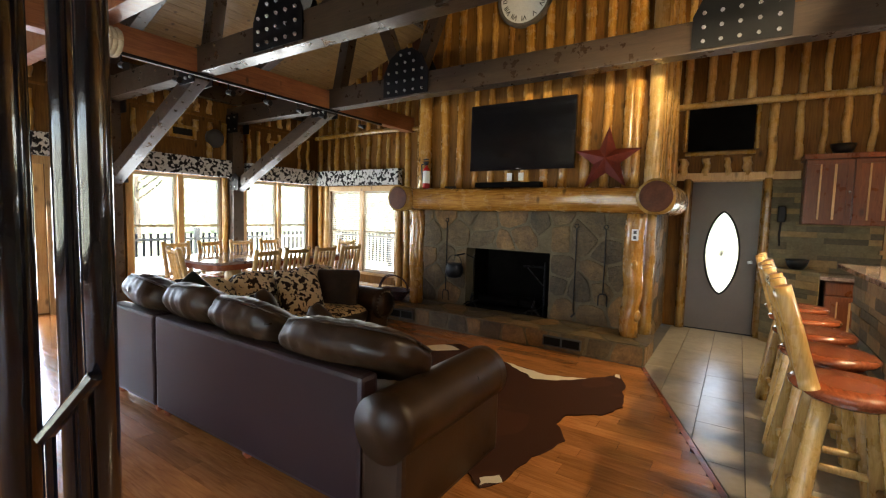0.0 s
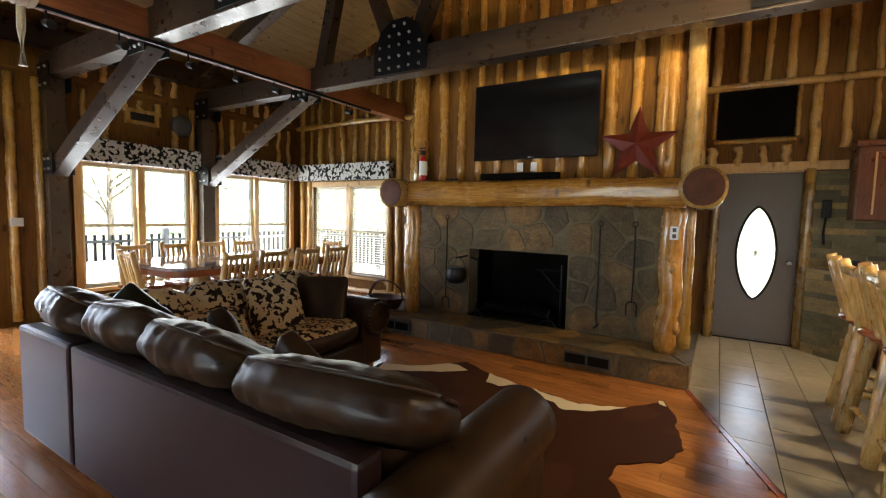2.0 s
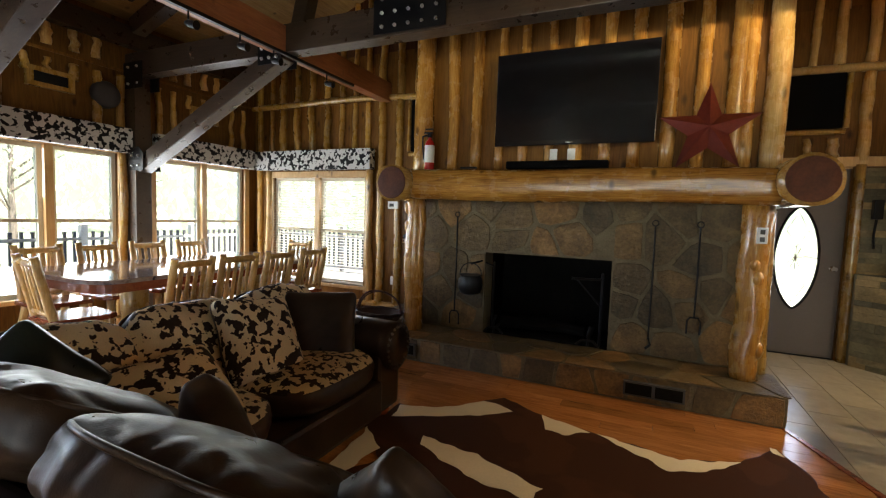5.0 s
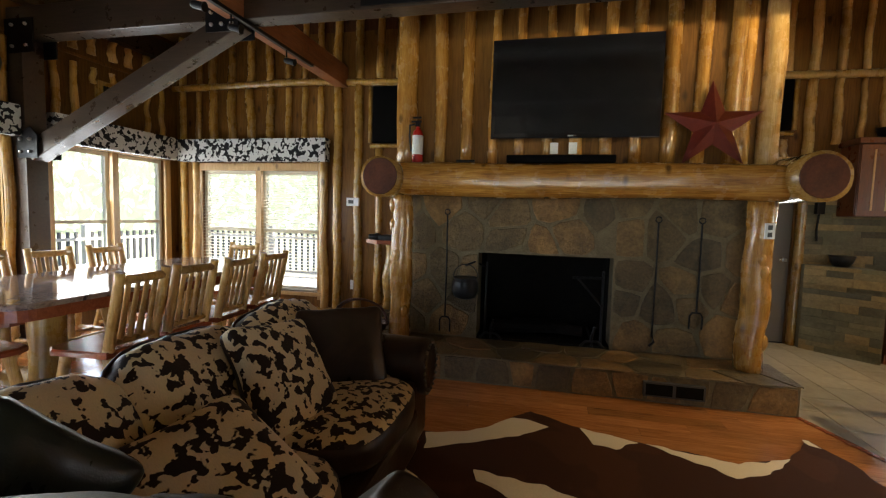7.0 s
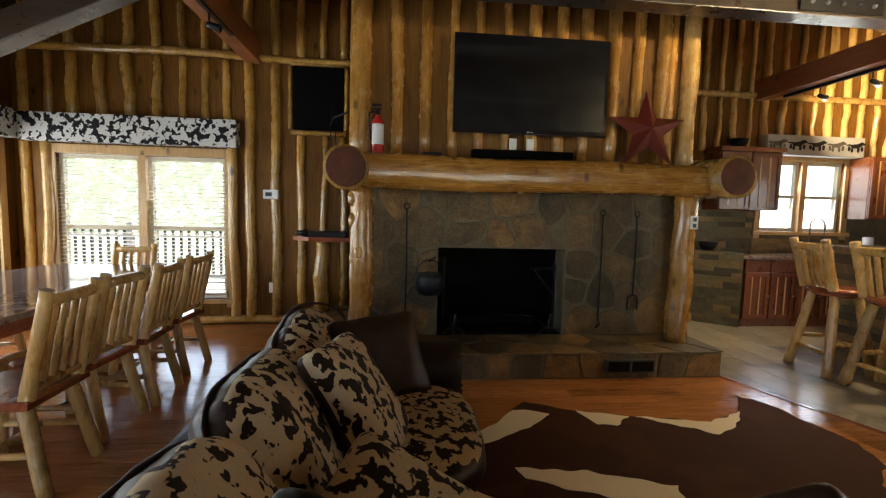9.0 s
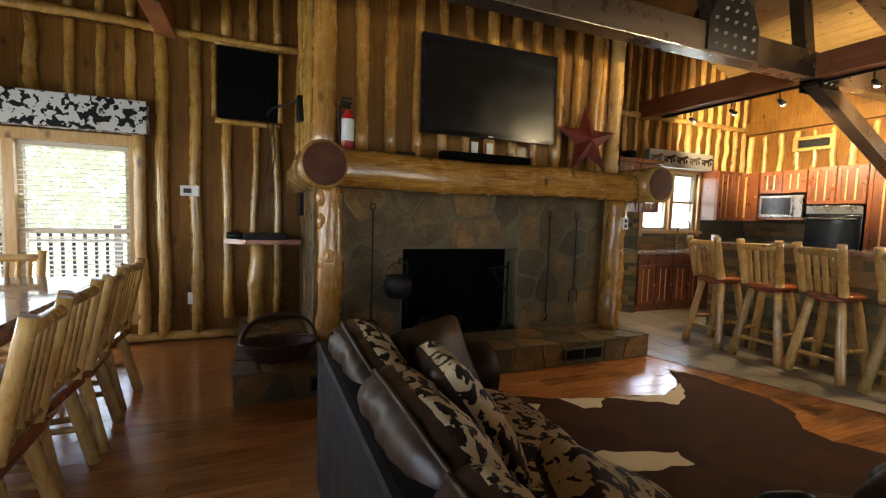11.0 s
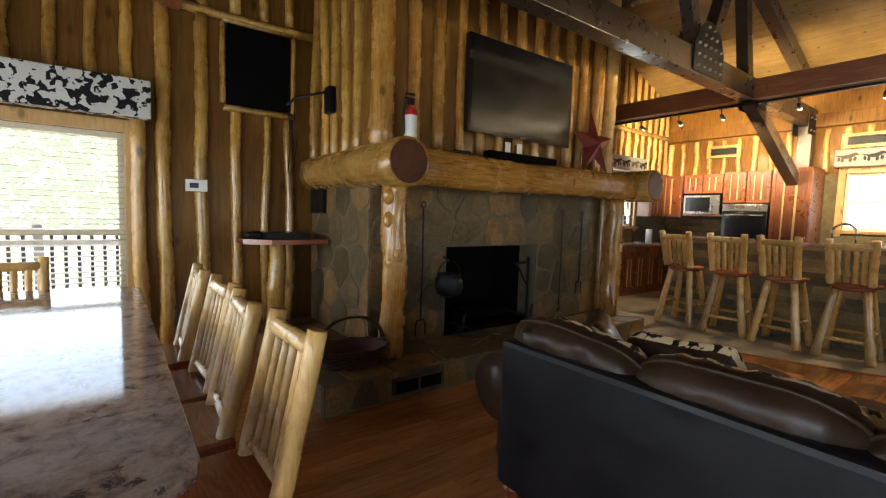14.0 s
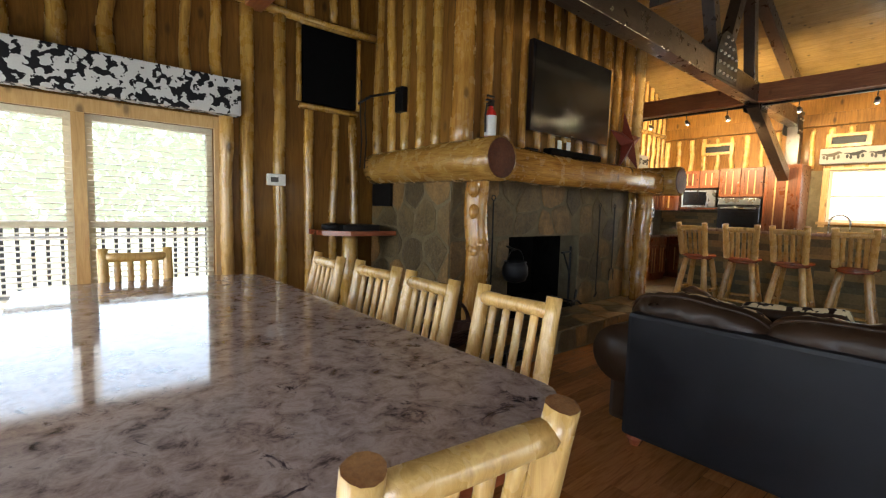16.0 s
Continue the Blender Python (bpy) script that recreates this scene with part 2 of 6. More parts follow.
CLOTHBLACK = plain("black_speaker_cloth", (0.004, 0.004, 0.004), 0.95, 0, 0, 400)
BOLT = plain("zinc_bolt", (0.55, 0.55, 0.55), 0.3, 0.9)
REDMETAL = plain("red_painted_metal", (0.14, 0.021, 0.011), 0.42, 0.35, 0.1, 30, 0.3)
REDGLOSS = plain("red_enamel", (0.45, 0.02, 0.015), 0.25)
WHITEP = plain("white_plastic", (0.7, 0.69, 0.66), 0.45)
SILVER = plain("stainless_steel", (0.38, 0.37, 0.35), 0.28, 1.0, 0, 90, 0.08)
DOORP = plain("taupe_door_paint", (0.135, 0.11, 0.09), 0.45, 0, 0.05, 40, 0.08)
VINYL = plain("cream_window_frame", (0.6, 0.55, 0.42), 0.4)
BLIND = plain("tan_blind_slat", (0.55, 0.47, 0.33), 0.5)
GLASS = clear("window_glass")
FROST = clear("leaded_glass", 0.25)
WICKER = wood("dark_wicker", (0.018, 0.006, 0.005), (0.045, 0.013, 0.009), (0.085, 0.03, 0.02), (30, 30, 30), 0.5)
SOOT = plain("soot_black_brick", (0.008, 0.007, 0.006), 0.95, 0, 0, 12, 0.5, 0.8)
DECK = wood("sunlit_deck_board", (0.3, 0.28, 0.24), (0.42, 0.4, 0.35), (0.5, 0.47, 0.42), (6, 0.6, 6), 0.8, 0, False)
GRASS = stone("grass_ground", (0.25, 0.27, 0.16), (0.34, 0.36, 0.22), (0.45, 0.46, 0.32), 0.7, 0.95, False)
# Foliage given a pale glow that stands in for glaring daylight and haze.
WOODSGLOW = plain("glowing_far_foliage", (0.11, 0.13, 0.06), 0.8, 0, 0, 0.6, 0.4)
WOODSGLOW.node_tree.nodes["Principled BSDF"].inputs["Emission Color"].default_value = (0.85, 1.0, 0.72, 1)
WOODSGLOW.node_tree.nodes["Principled BSDF"].inputs["Emission Strength"].default_value = 0.2
BARK = plain("bark", (0.10, 0.08, 0.06), 0.9, 0, 0, 20, 0.4, 0.6)
VENTG = plain("grey_vent", (0.05, 0.047, 0.045), 0.6)
ROPE = plain("pale_rope", (0.5, 0.42, 0.3), 0.8, 0, 0, 80, 0.3, 0.4)
GREENP = leather("dark_green_leather", (0.009, 0.0105, 0.007), 0.3)
SEATPAD = plain("olive_vinyl_pad", (0.10, 0.10, 0.06), 0.25)


HEART = stone("heartwood_end", (0.12, 0.04, 0.014), (0.26, 0.105, 0.035), (0.42, 0.22, 0.08), 14, 0.5, False, 0.2)
ENDGRAIN.node_tree.nodes["Principled BSDF"].inputs["Specular IOR Level"].default_value = 0.2
LEATHER.node_tree.nodes["Principled BSDF"].inputs["Specular IOR Level"].default_value = 0.32
GREENP.node_tree.nodes["Principled BSDF"].inputs["Specular IOR Level"].default_value = 0.25
for matt in (BOARD, DIMREDBOARD):
    matt.node_tree.nodes["Principled BSDF"].inputs["Specular IOR Level"].default_value = 0.18
VINYLBACK.node_tree.nodes["Principled BSDF"].inputs["Specular IOR Level"].default_value = 0.3
smooth_back = BACKING.node_tree.nodes["Principled BSDF"]
for socket in ("Roughness", "Normal"):
    BACKING.node_tree.links.remove(smooth_back.inputs[socket].links[0])
smooth_back.inputs["Roughness"].default_value = 0.36
for dull in (SOOT, CLOTHBLACK):
    dull.node_tree.nodes["Principled BSDF"].inputs["Specular IOR Level"].default_value = 0.05


# ---- builders ----
def thing(name, label="", category="", group="", m=None):
    ob = new(name)
    tagged(ob, label, category, group)
    if m is not None:
        ob.matrix_world = m
    return ob


def part(name, bm, material, parent=None, label="", smooth=False, m=None):
    me = bpy.data.meshes.new(name)
    bm.to_mesh(me)
    bm.free()
    if smooth:
        me.shade_smooth()
    for k in (material if isinstance(material, (list, tuple)) else [material]):
        me.materials.append(k)
    ob = new(name, me)
    ob.parent = parent
    if m is not None:
        ob.matrix_basis = m
    return tagged(ob, label)


def struct(name, bm, material, label="", smooth=False):
    return tagged(part(name, bm, material, None, label, smooth), kind="structure")


def box(bm, x0, x1, y0, y1, z0, z1, bevel=0.0, m=None):
    q = Matrix.Translation(((x0 + x1) / 2, (y0 + y1) / 2, (z0 + z1) / 2)) @ Matrix.Diagonal((abs(x1 - x0), abs(y1 - y0), abs(z1 - z0), 1))
    r = bmesh.ops.create_cube(bm, size=1, matrix=(m @ q) if m is not None else q)
    if bevel:
        es = {e for v in r["verts"] for e in v.link_edges}
        bmesh.ops.bevel(bm, geom=list(es), offset=bevel, segments=2, affect="EDGES", profile=0.6)
    return bm


def boxes(*specs, bevel=0.0):
    bm = bmesh.new()
    for s in specs:
        box(bm, *s, bevel=bevel)
    return bm


def limb(bm, p0, p1, r0, r1, seg=10, rings=8, rough=0.06, seed=0, flat=1.0, bend=0.0, ends=0):
    """A log between two points, tapered, with uneven girth and bumps."""
    p0, p1 = Vector(p0), Vector(p1)
    d = p1 - p0
    q = d.to_track_quat("Z", "Y").to_matrix()
    rows = []
    for i in range(rings + 1):
        f = i / rings
        off = q @ Vector((noise.noise((seed * 3.1, f * 3, 1)), noise.noise((seed * 3.1, f * 3, 7)), 0)) * bend
        row = []
        for j in range(seg):
            a = 2 * math.pi * j / seg
            k = 1 + rough * 2.2 * noise.noise((math.cos(a) * 1.2 + seed * 7.7, math.sin(a) * 1.2, f * d.length * 4 + seed))
            r = (r0 + (r1 - r0) * f) * k
            row.append(bm.verts.new(p0 + d * f + off + q @ Vector((math.cos(a) * r, math.sin(a) * r * flat, 0))))
        rows.append(row)
    for a, b in zip(rows, rows[1:]):
        for j in range(seg):
            bm.faces.new((a[j], a[(j + 1) % seg], b[(j + 1) % seg], b[j]))
    for row, flip in ((rows[0], True), (rows[-1], False)):
        fc = bm.faces.new(row[::-1] if flip else row)
        fc.material_index = ends
        if ends:
            for ring in bmesh.ops.inset_individual(bm, faces=[fc], thickness=0.4 * min(r0, r1))["faces"]:
                ring.material_index = 0
    return bm


def log(*a, **k):
    return limb(bmesh.new(), *a, **k)


def tube(bm, pts, r, seg=8):
    """A round bar through points."""
    pts = [Vector(p) for p in pts]
    rows = []
    for i, p in enumerate(pts):
        d = (pts[min(i + 1, len(pts) - 1)] - pts[max(i - 1, 0)]).normalized()
        q = d.to_track_quat("Z", "Y").to_matrix()
        rows.append([bm.verts.new(p + q @ Vector((math.cos(2 * math.pi * j / seg) * r, math.sin(2 * math.pi * j / seg) * r, 0))) for j in range(seg)])
    for a, b in zip(rows, rows[1:]):
        for j in range(seg):
            bm.faces.new((a[j], a[(j + 1) % seg], b[(j + 1) % seg], b[j]))
    bm.faces.new(rows[0][::-1])
    bm.faces.new(rows[-1])
    return bm


def lathe(bm, profile, seg=20, m=None):
    """A turned shape from (radius, height) pairs."""
    rows = [[bm.verts.new((m or Matrix()) @ Vector((math.cos(2 * math.pi * j / seg) * r, math.sin(2 * math.pi * j / seg) * r, z))) for j in range(seg)] for r, z in profile]
    for a, b in zip(rows, rows[1:]):
        for j in range(seg):
            bm.faces.new((a[j], a[(j + 1) % seg], b[(j + 1) % seg], b[j]))
    bm.faces.new(rows[0][::-1])
    bm.faces.new(rows[-1])
    return bm


def pillow(w, d, h, seed=0, puff=0.45, wrinkle=0.02, n=18, pinch=0.0):
    """A stuffed cushion w wide, d deep, h high about the origin, rounded, with uneven folds."""
    bm = bmesh.new()
    bmesh.ops.create_cube(bm, size=2)
    bmesh.ops.subdivide_edges(bm, edges=bm.edges[:], cuts=n // 2, use_grid_fill=True)
    for v in bm.verts:
        x, y, z = v.co
        e = 3.2 if not pinch else 6.0
        k = (abs(x) ** e + abs(y) ** e + abs(z) ** e) ** (1 / e)
        s = Vector((x, y, z)) / k
        edge = max(0, 1 - abs(s.y)) if d < min(w, h) else 1
        bulge = (1 - puff) + puff * math.sqrt(max(0, (1 - s.x ** 4 * 0.8) * (1 - s.z ** 4 * 0.8))) if d <= min(w, h) else 1
        co = Vector((s.x * w / 2, s.y * d / 2 * bulge, s.z * h / 2))
        if pinch:
            co.x *= 1 + pinch * abs(s.z) ** 4
            co.z *= 1 + pinch * abs(s.x) ** 4
        nz = noise.noise(co * 5 + Vector((seed * 9.3, 0, 0))) * 1.4 + noise.noise(Vector((co.x * 16, co.y * 16, co.z * 5)) + Vector((0, seed * 4.7, 0))) * 0.7
        fold = (1 - abs(noise.noise(Vector((co.x * 10 + seed, co.y * 4, co.z * 3.5))))) ** 8 if not pinch else 0
        pleat = math.sin(co.x * 70 + 4 * noise.noise((co.x * 6, seed, 0))) * max(0, abs(s.z) - 0.35) * (0.5 if not pinch else 0)
        v.co = co + Vector((s.x * 0.5, s.y, s.z * 0.6)) * (0.8 * nz - 0.5 * fold + pleat) * wrinkle
    return bm


def piping(w, d, h, seed, wrinkle):
    """The welt round such a cushion."""
    pts = []
    for k in range(49):
        a = 2 * math.pi * k / 48
        x, z = math.cos(a), math.sin(a)
        q = (abs(x) ** 3.2 + abs(z) ** 3.2) ** (1 / 3.2)
        s = Vector((x / q, 0, z / q))
        co = Vector((s.x * w / 2, 0, s.z * h / 2))
        nz = noise.noise(co * 5 + Vector((seed * 9.3, 0, 0))) * 1.4 + noise.noise(Vector((co.x * 16, 0, co.z * 5)) + Vector((0, seed * 4.7, 0))) * 0.7
        pts.append(co + Vector((s.x * 0.5, 0, s.z * 0.6)) * 0.8 * nz * wrinkle + s * 0.003)
    return tube(bmesh.new(), pts, 0.009, 6)


def prism(poly, z0, z1, m=None, bm=None, inset=0.0):
    """A flat outline given thickness, its top edge drawn in."""
    bm = bm or bmesh.new()
    m = m or Matrix()
    c = Vector((sum(p[0] for p in poly) / len(poly), sum(p[1] for p in poly) / len(poly)))
    lo = [bm.verts.new(m @ Vector((p[0], p[1], z0))) for p in poly]
    md = [bm.verts.new(m @ Vector((p[0], p[1], z1 - inset))) for p in poly] if inset else lo
    def pull(p):
        v = Vector(p[:2]) - c
        return c + v * max(0.0, 1 - inset / max(v.length, 0.01))
    hi = [bm.verts.new(m @ Vector((*(pull(p) if inset else p[:2]), z1))) for p in poly]
    for a, b in ((lo, md), (md, hi)) if inset else ((lo, hi),):
        for i in range(len(poly)):
            j = (i + 1) % len(poly)
            bm.faces.new((a[i], a[j], b[j], b[i]))
    bm.faces.new(hi)
    bm.faces.new(lo[::-1])
    return bm


def cells(w, h, size, seed, holes=()):
    """Irregular stone outlines that fill a w by h rectangle less its holes."""
    rng = random.Random(seed)
    nx, ny = max(1, round(w / size)), max(1, round(h / (size * 0.8)))
    seeds = [((i + 0.5 + rng.uniform(-.38, .38) + (0.25 if j % 2 else -0.25)) * w / nx, (j + 0.5 + rng.uniform(-.36, .36)) * h / ny) for i in range(nx) for j in range(ny)]
    out = []
    for s in seeds:
        poly = [(0, 0), (w, 0), (w, h), (0, h)]
        for o in seeds:
            if o is s or (o[0] - s[0]) ** 2 + (o[1] - s[1]) ** 2 > (3.2 * size) ** 2:
                continue
            mx, my, dx, dy = (s[0] + o[0]) / 2, (s[1] + o[1]) / 2, o[0] - s[0], o[1] - s[1]
            poly = clip(poly, mx, my, dx, dy)
        for x0, x1, y0, y1 in holes:
            if not poly:
                break
            cx, cy = sum(p[0] for p in poly) / max(1, len(poly)), sum(p[1] for p in poly) / max(1, len(poly))
            if any(x0 < p[0] < x1 and y0 < p[1] < y1 for p in poly) or (x0 < cx < x1 and y0 < cy < y1):
                side = min((abs(cx - x0) if cx < x0 else 9, x0, 0, -1, 0), (abs(cx - x1) if cx > x1 else 9, x1, 0, 1, 0), (abs(cy - y1) if cy > y1 else 9, 0, y1, 0, 1), (abs(cy - y0) if cy < y0 else 9, 0, y0, 0, -1))
                if side[0] == 9:
                    poly = []
                    break
                poly = clip(poly, side[1], side[2], -side[3], -side[4])
        if len(poly) > 2:
            cx, cy = sum(p[0] for p in poly) / len(poly), sum(p[1] for p in poly) / len(poly)
            gap = []
            for p in poly:
                v = Vector((p[0] - cx, p[1] - cy))
                gap.append((cx + v.x * (1 - 0.01 / max(0.03, v.length)), cy + v.y * (1 - 0.01 / max(0.03, v.length))))
            area = abs(sum(a[0] * b[1] - b[0] * a[1] for a, b in zip(gap, gap[1:] + gap[:1]))) / 2
            if area > 0.002:
                out.append(gap)
    return out


def clip(poly, mx, my, dx, dy):
    out = []
    for i, p in enumerate(poly):
        q = poly[(i + 1) % len(poly)]
        a, b = (p[0] - mx) * dx + (p[1] - my) * dy, (q[0] - mx) * dx + (q[1] - my) * dy
        if a <= 0:
            out.append(p)
        if (a < 0 < b) or (b < 0 < a):
            f = a / (a - b)
            out.append((p[0] + (q[0] - p[0]) * f, p[1] + (q[1] - p[1]) * f))
    return out


def rough_edge(poly, seed):
    """Broken stone edges: each side split and pushed in unevenly."""
    rng, out = random.Random(seed), []
    cx, cy = sum(p[0] for p in poly) / len(poly), sum(p[1] for p in poly) / len(poly)
    for p, q in zip(poly, poly[1:] + poly[:1]):
        le = math.hypot(q[0] - p[0], q[1] - p[1])
        n = max(1, int(le / 0.07))
        for k in range(n):
            f = k / n
            s = 1 - rng.uniform(0, 0.07) - (0.06 if k == 0 else 0)
            x, y = p[0] + (q[0] - p[0]) * f, p[1] + (q[1] - p[1]) * f
            out.append((cx + (x - cx) * s, cy + (y - cy) * s))
    return out


def stones_on(parent, w, h, m, size, seed, holes=(), depth=0.008, material=None):
    for k, poly in enumerate(cells(w, h, size, seed, holes)):
        poly = rough_edge(poly, seed * 97 + k)
        part("stone", prism(poly, 0, depth * (0.7 + 0.6 * random.Random(seed + k).random()), m, None, 0.005), material or STONE, parent)


def ledges_on(parent, w, h, m, seed, rowh=0.05, length=0.3, depth=0.014, stop=None):
    """Courses of thin split stone; stop: (x0, x1, z0, z1) rectangles left free."""
    rng = random.Random(seed)
    z = 0
    while z < h - 0.02:
        rh = min(rowh * rng.choice((0.8, 1, 1.3)), h - z)
        x = -rng.uniform(0, length)
        while x < w:
            le = length * rng.uniform(0.5, 1.5)
            a, b = max(0, x), min(w, x + le)
            for s in stop or ():
                if z + rh > s[2] and z < s[3] and b > s[0] and a < s[1]:
                    if a < s[0]:
                        b = s[0]
                    elif b > s[1]:
                        a = s[1]
                    else:
                        b = a
            if b - a > 0.015:
                part("stone", box(bmesh.new(), a + 0.001, b - 0.001, z + 0.001, z + rh - 0.001, 0, depth * rng.uniform(0.4, 1.4), 0, m), LEDGE, parent)
            x += le
        z += rh


FACE_S = Matrix(((1, 0, 0, 0), (0, 0, -1, 0), (0, 1, 0, 0), (0, 0, 0, 1)))   # outline x, z on a wall that faces south
FACE_W = Matrix(((0, 0, -1, 0), (-1, 0, 0, 0), (0, 1, 0, 0), (0, 0, 0, 1)))  # on a face that looks west
FACE_E = Matrix(((0, 0, 1, 0), (1, 0, 0, 0), (0, 1, 0, 0), (0, 0, 0, 1)))    # on a face that looks east


def roof_z(x):
    return ZR - (ZR - ZE) * abs(x - XR) / (XE - XR)


def wall_x(bm, x0, x1, y0, y1, ztop, holes):
    """A wall from y0 to y1 with rectangular openings (a, b, zlow, zhigh)."""
    ys = sorted({y0, y1, *[h[0] for h in holes], *[h[1] for h in holes]})
    for a, b in zip(ys, ys[1:]):
        hs = [h for h in holes if h[0] <= a and h[1] >= b]
        z = 0
        for h in sorted(hs, key=lambda q: q[2]):
            if h[2] > z:
                box(bm, x0, x1, a, b, z, h[2])
            z = h[3]
        box(bm, x0, x1, a, b, z, ztop)
    return bm


def swap(bm):
    """x and y exchanged, for walls that run along x."""
    for v in bm.verts:
        v.co.x, v.co.y = v.co.y, v.co.x
    bmesh.ops.reverse_faces(bm, faces=bm.faces[:])
    return bm


# ---- structure ----
W1, W2, FD = (3.12, 4.55, 0.36, 2.04), (5.02, 6.48, 0.36, 2.04), (0.55, 2.1, 0.02, 2.03)
W3, W4, W5 = (-7.33, -5.53, 0.3, 1.93), (1.5, 2.75, 1.22, 2.2), (1.9, 4.22, 1.28, 2.2)
DOOR = (-0.57, 0.22, 0.0, 2.04)
struct("wall_west", wall_x(bmesh.new(), XW - 0.15, XW, YS, YN + 0.15, ZE, (FD, W1, W2)), BOARD, "cedar board wall with large windows")
struct("wall_east", wall_x(bmesh.new(), XE, XE + 0.15, YS, YK + 0.15, ZE, (W5,)), BOARD, "cedar board wall behind the kitchen")
struct("wall_north_dining", swap(wall_x(bmesh.new(), YN, YN + 0.15, XW, -3.95, ZE, (W3,))), BOARD, "cedar board wall beside the fireplace")
struct("wall_north_kitchen", swap(wall_x(bmesh.new(), YK, YK + 0.15, -0.85, XE, ZE, (DOOR, W4))), BOARD, "cedar board wall with the entrance door")
# The opening here is added, out of view, to let daylight in from behind.
struct("wall_south", swap(wall_x(bmesh.new(), YS - 0.15, YS, XW - 0.15, XE + 0.15, ZE, ((-4.7, 0.9, 0.3, 2.3),))), BOARD, "plain cedar board wall out of view, with an added opening for light")


def gable(name, x0, x1, y0, y1, material=BOARD):
    xs = sorted({x0, x1} | ({XR} if x0 < XR < x1 else set()))
    poly = [(x0, ZE)] + [(x, roof_z(x)) for x in xs] + [(x1, ZE)]
    poly = [p for i, p in enumerate(poly) if i == 0 or p != poly[i - 1]]
    struct(name, prism(poly[::-1], -y1, -y0, FACE_S), material, "cedar board gable wall")


# dining gable only: red boards with the weak light up there in their colour
gable("wall_gable_dining", XW, -3.95, YN, YN + 0.15, DIMREDBOARD)
gable("wall_gable_kitchen", -0.85, XE, YK, YK + 0.15)
gable("wall_gable_south", XW, XE, YS - 0.15, YS)
for name, a, b in (("ceiling_west", XW - 0.6, XR), ("ceiling_east", XR, XE + 0.6)):
    bm = bmesh.new()
    nb = 44
    for k in range(nb):
        xa, xb = a + (b - a) * k / nb, a + (b - a) * (k + 1) / nb - 0.006
        za, zb = roof_z(xa), roof_z(xb)
        vs = [bm.verts.new(p) for p in ((xa, YS, za), (xb, YS, zb), (xb, YK + 0.1, zb), (xa, YK + 0.1, za))]
        up = [bm.verts.new(v.co + Vector((0, 0, 0.03))) for v in vs]
        bm.faces.new(vs[::-1]), bm.faces.new(up)
        for i in range(4):
            bm.faces.new((vs[i], vs[(i + 1) % 4], up[(i + 1) % 4], up[i]))
    struct(name, bm, CEIL, "sloped tongue-and-groove pine ceiling")
bm = bmesh.new()
for s in (-1, 1):
    xo = XR + s * 6.8
    vs = [bm.verts.new(p) for p in ((XR, YS - 0.3, ZR + 0.05), (XR, YK + 0.4, ZR + 0.05), (xo, YK + 0.4, roof_z(xo) + 0.05), (xo, YS - 0.3, roof_z(xo) + 0.05))]
    up = [bm.verts.new(v.co + Vector((0, 0, 0.12))) for v in vs]
    bm.faces.new(vs), bm.faces.new(up[::-1])
    for i in range(4):
        bm.faces.new((vs[i], vs[(i + 1) % 4], up[(i + 1) % 4], up[i]))
struct("roof", bm, BARK, "roof deck above the ceiling boards")
floor = struct("floor", boxes((XW - 0.15, XE + 0.15, YS - 0.15, YK + 0.15, -0.2, -0.02)), GROUT, "floor base under wood planks and tiles")

# chimney breast
BX0, BX1, BY = -3.95, -0.85, 5.43
FB = (-3.17, -1.955, 0.25, 1.05)
bm = wall_x(bmesh.new(), BY, BY + 0.25, BX0, BX1, 1.6, ((FB[0], FB[1], 0, FB[3]),))
swap(bm)
box(bm, BX0, BX0 + 0.2, BY + 0.25, YN, 0, 1.6)
box(bm, BX1 - 0.2, BX1, BY + 0.25, YK, 0, 1.6)
breast = struct("chimney_breast", bm, MORTAR, "grey fieldstone fireplace surround")
bm = boxes((BX0, BX1, BY, BY + 0.15, 1.6, 5.4), (BX0, BX0 + 0.15, BY + 0.15, YN + 0.3, 1.6, 5.0), (BX1 - 0.15, BX1, BY + 0.15, YK + 0.3, 1.6, 5.2))
struct("wall_chimney", bm, BOARD, "cedar board wall above the mantel")
bm = boxes((FB[0] - 0.1, FB[0], BY + 0.25, 6.1, 0.15, 1.2), (FB[1], FB[1] + 0.1, BY + 0.25, 6.1, 0.15, 1.2), (FB[0] - 0.1, FB[1] + 0.1, 6.1, 6.2, 0.15, 1.2), (FB[0] - 0.1, FB[1] + 0.1, BY + 0.25, 6.2, 1.1, 1.2), (FB[0], FB[1], BY + 0.02, 6.1, 0.12, 0.24))
struct("firebox", bm, SOOT, "soot-black open firebox")
HX0, HX1, HY, HZ = -4.55, -0.72, 4.86, 0.22
bm = boxes((HX0, HX1, HY, BY, 0, HZ), (HX0, BX0, BY, YN, 0, HZ))
hearth = struct("hearth", bm, MORTAR, "raised flagstone hearth")

# posts, tie beams and braces of the roof trusses
YT = (2.83, 4.75)
BOLT_MESH = bpy.data.meshes.new("bolt")
bm = lathe(bmesh.new(), ((0.017, -0.005), (0.017, 0.014), (0.009, 0.024)), 6)
bm.to_mesh(BOLT_MESH)
bm.free()
BOLT_MESH.materials.append(BOLT)


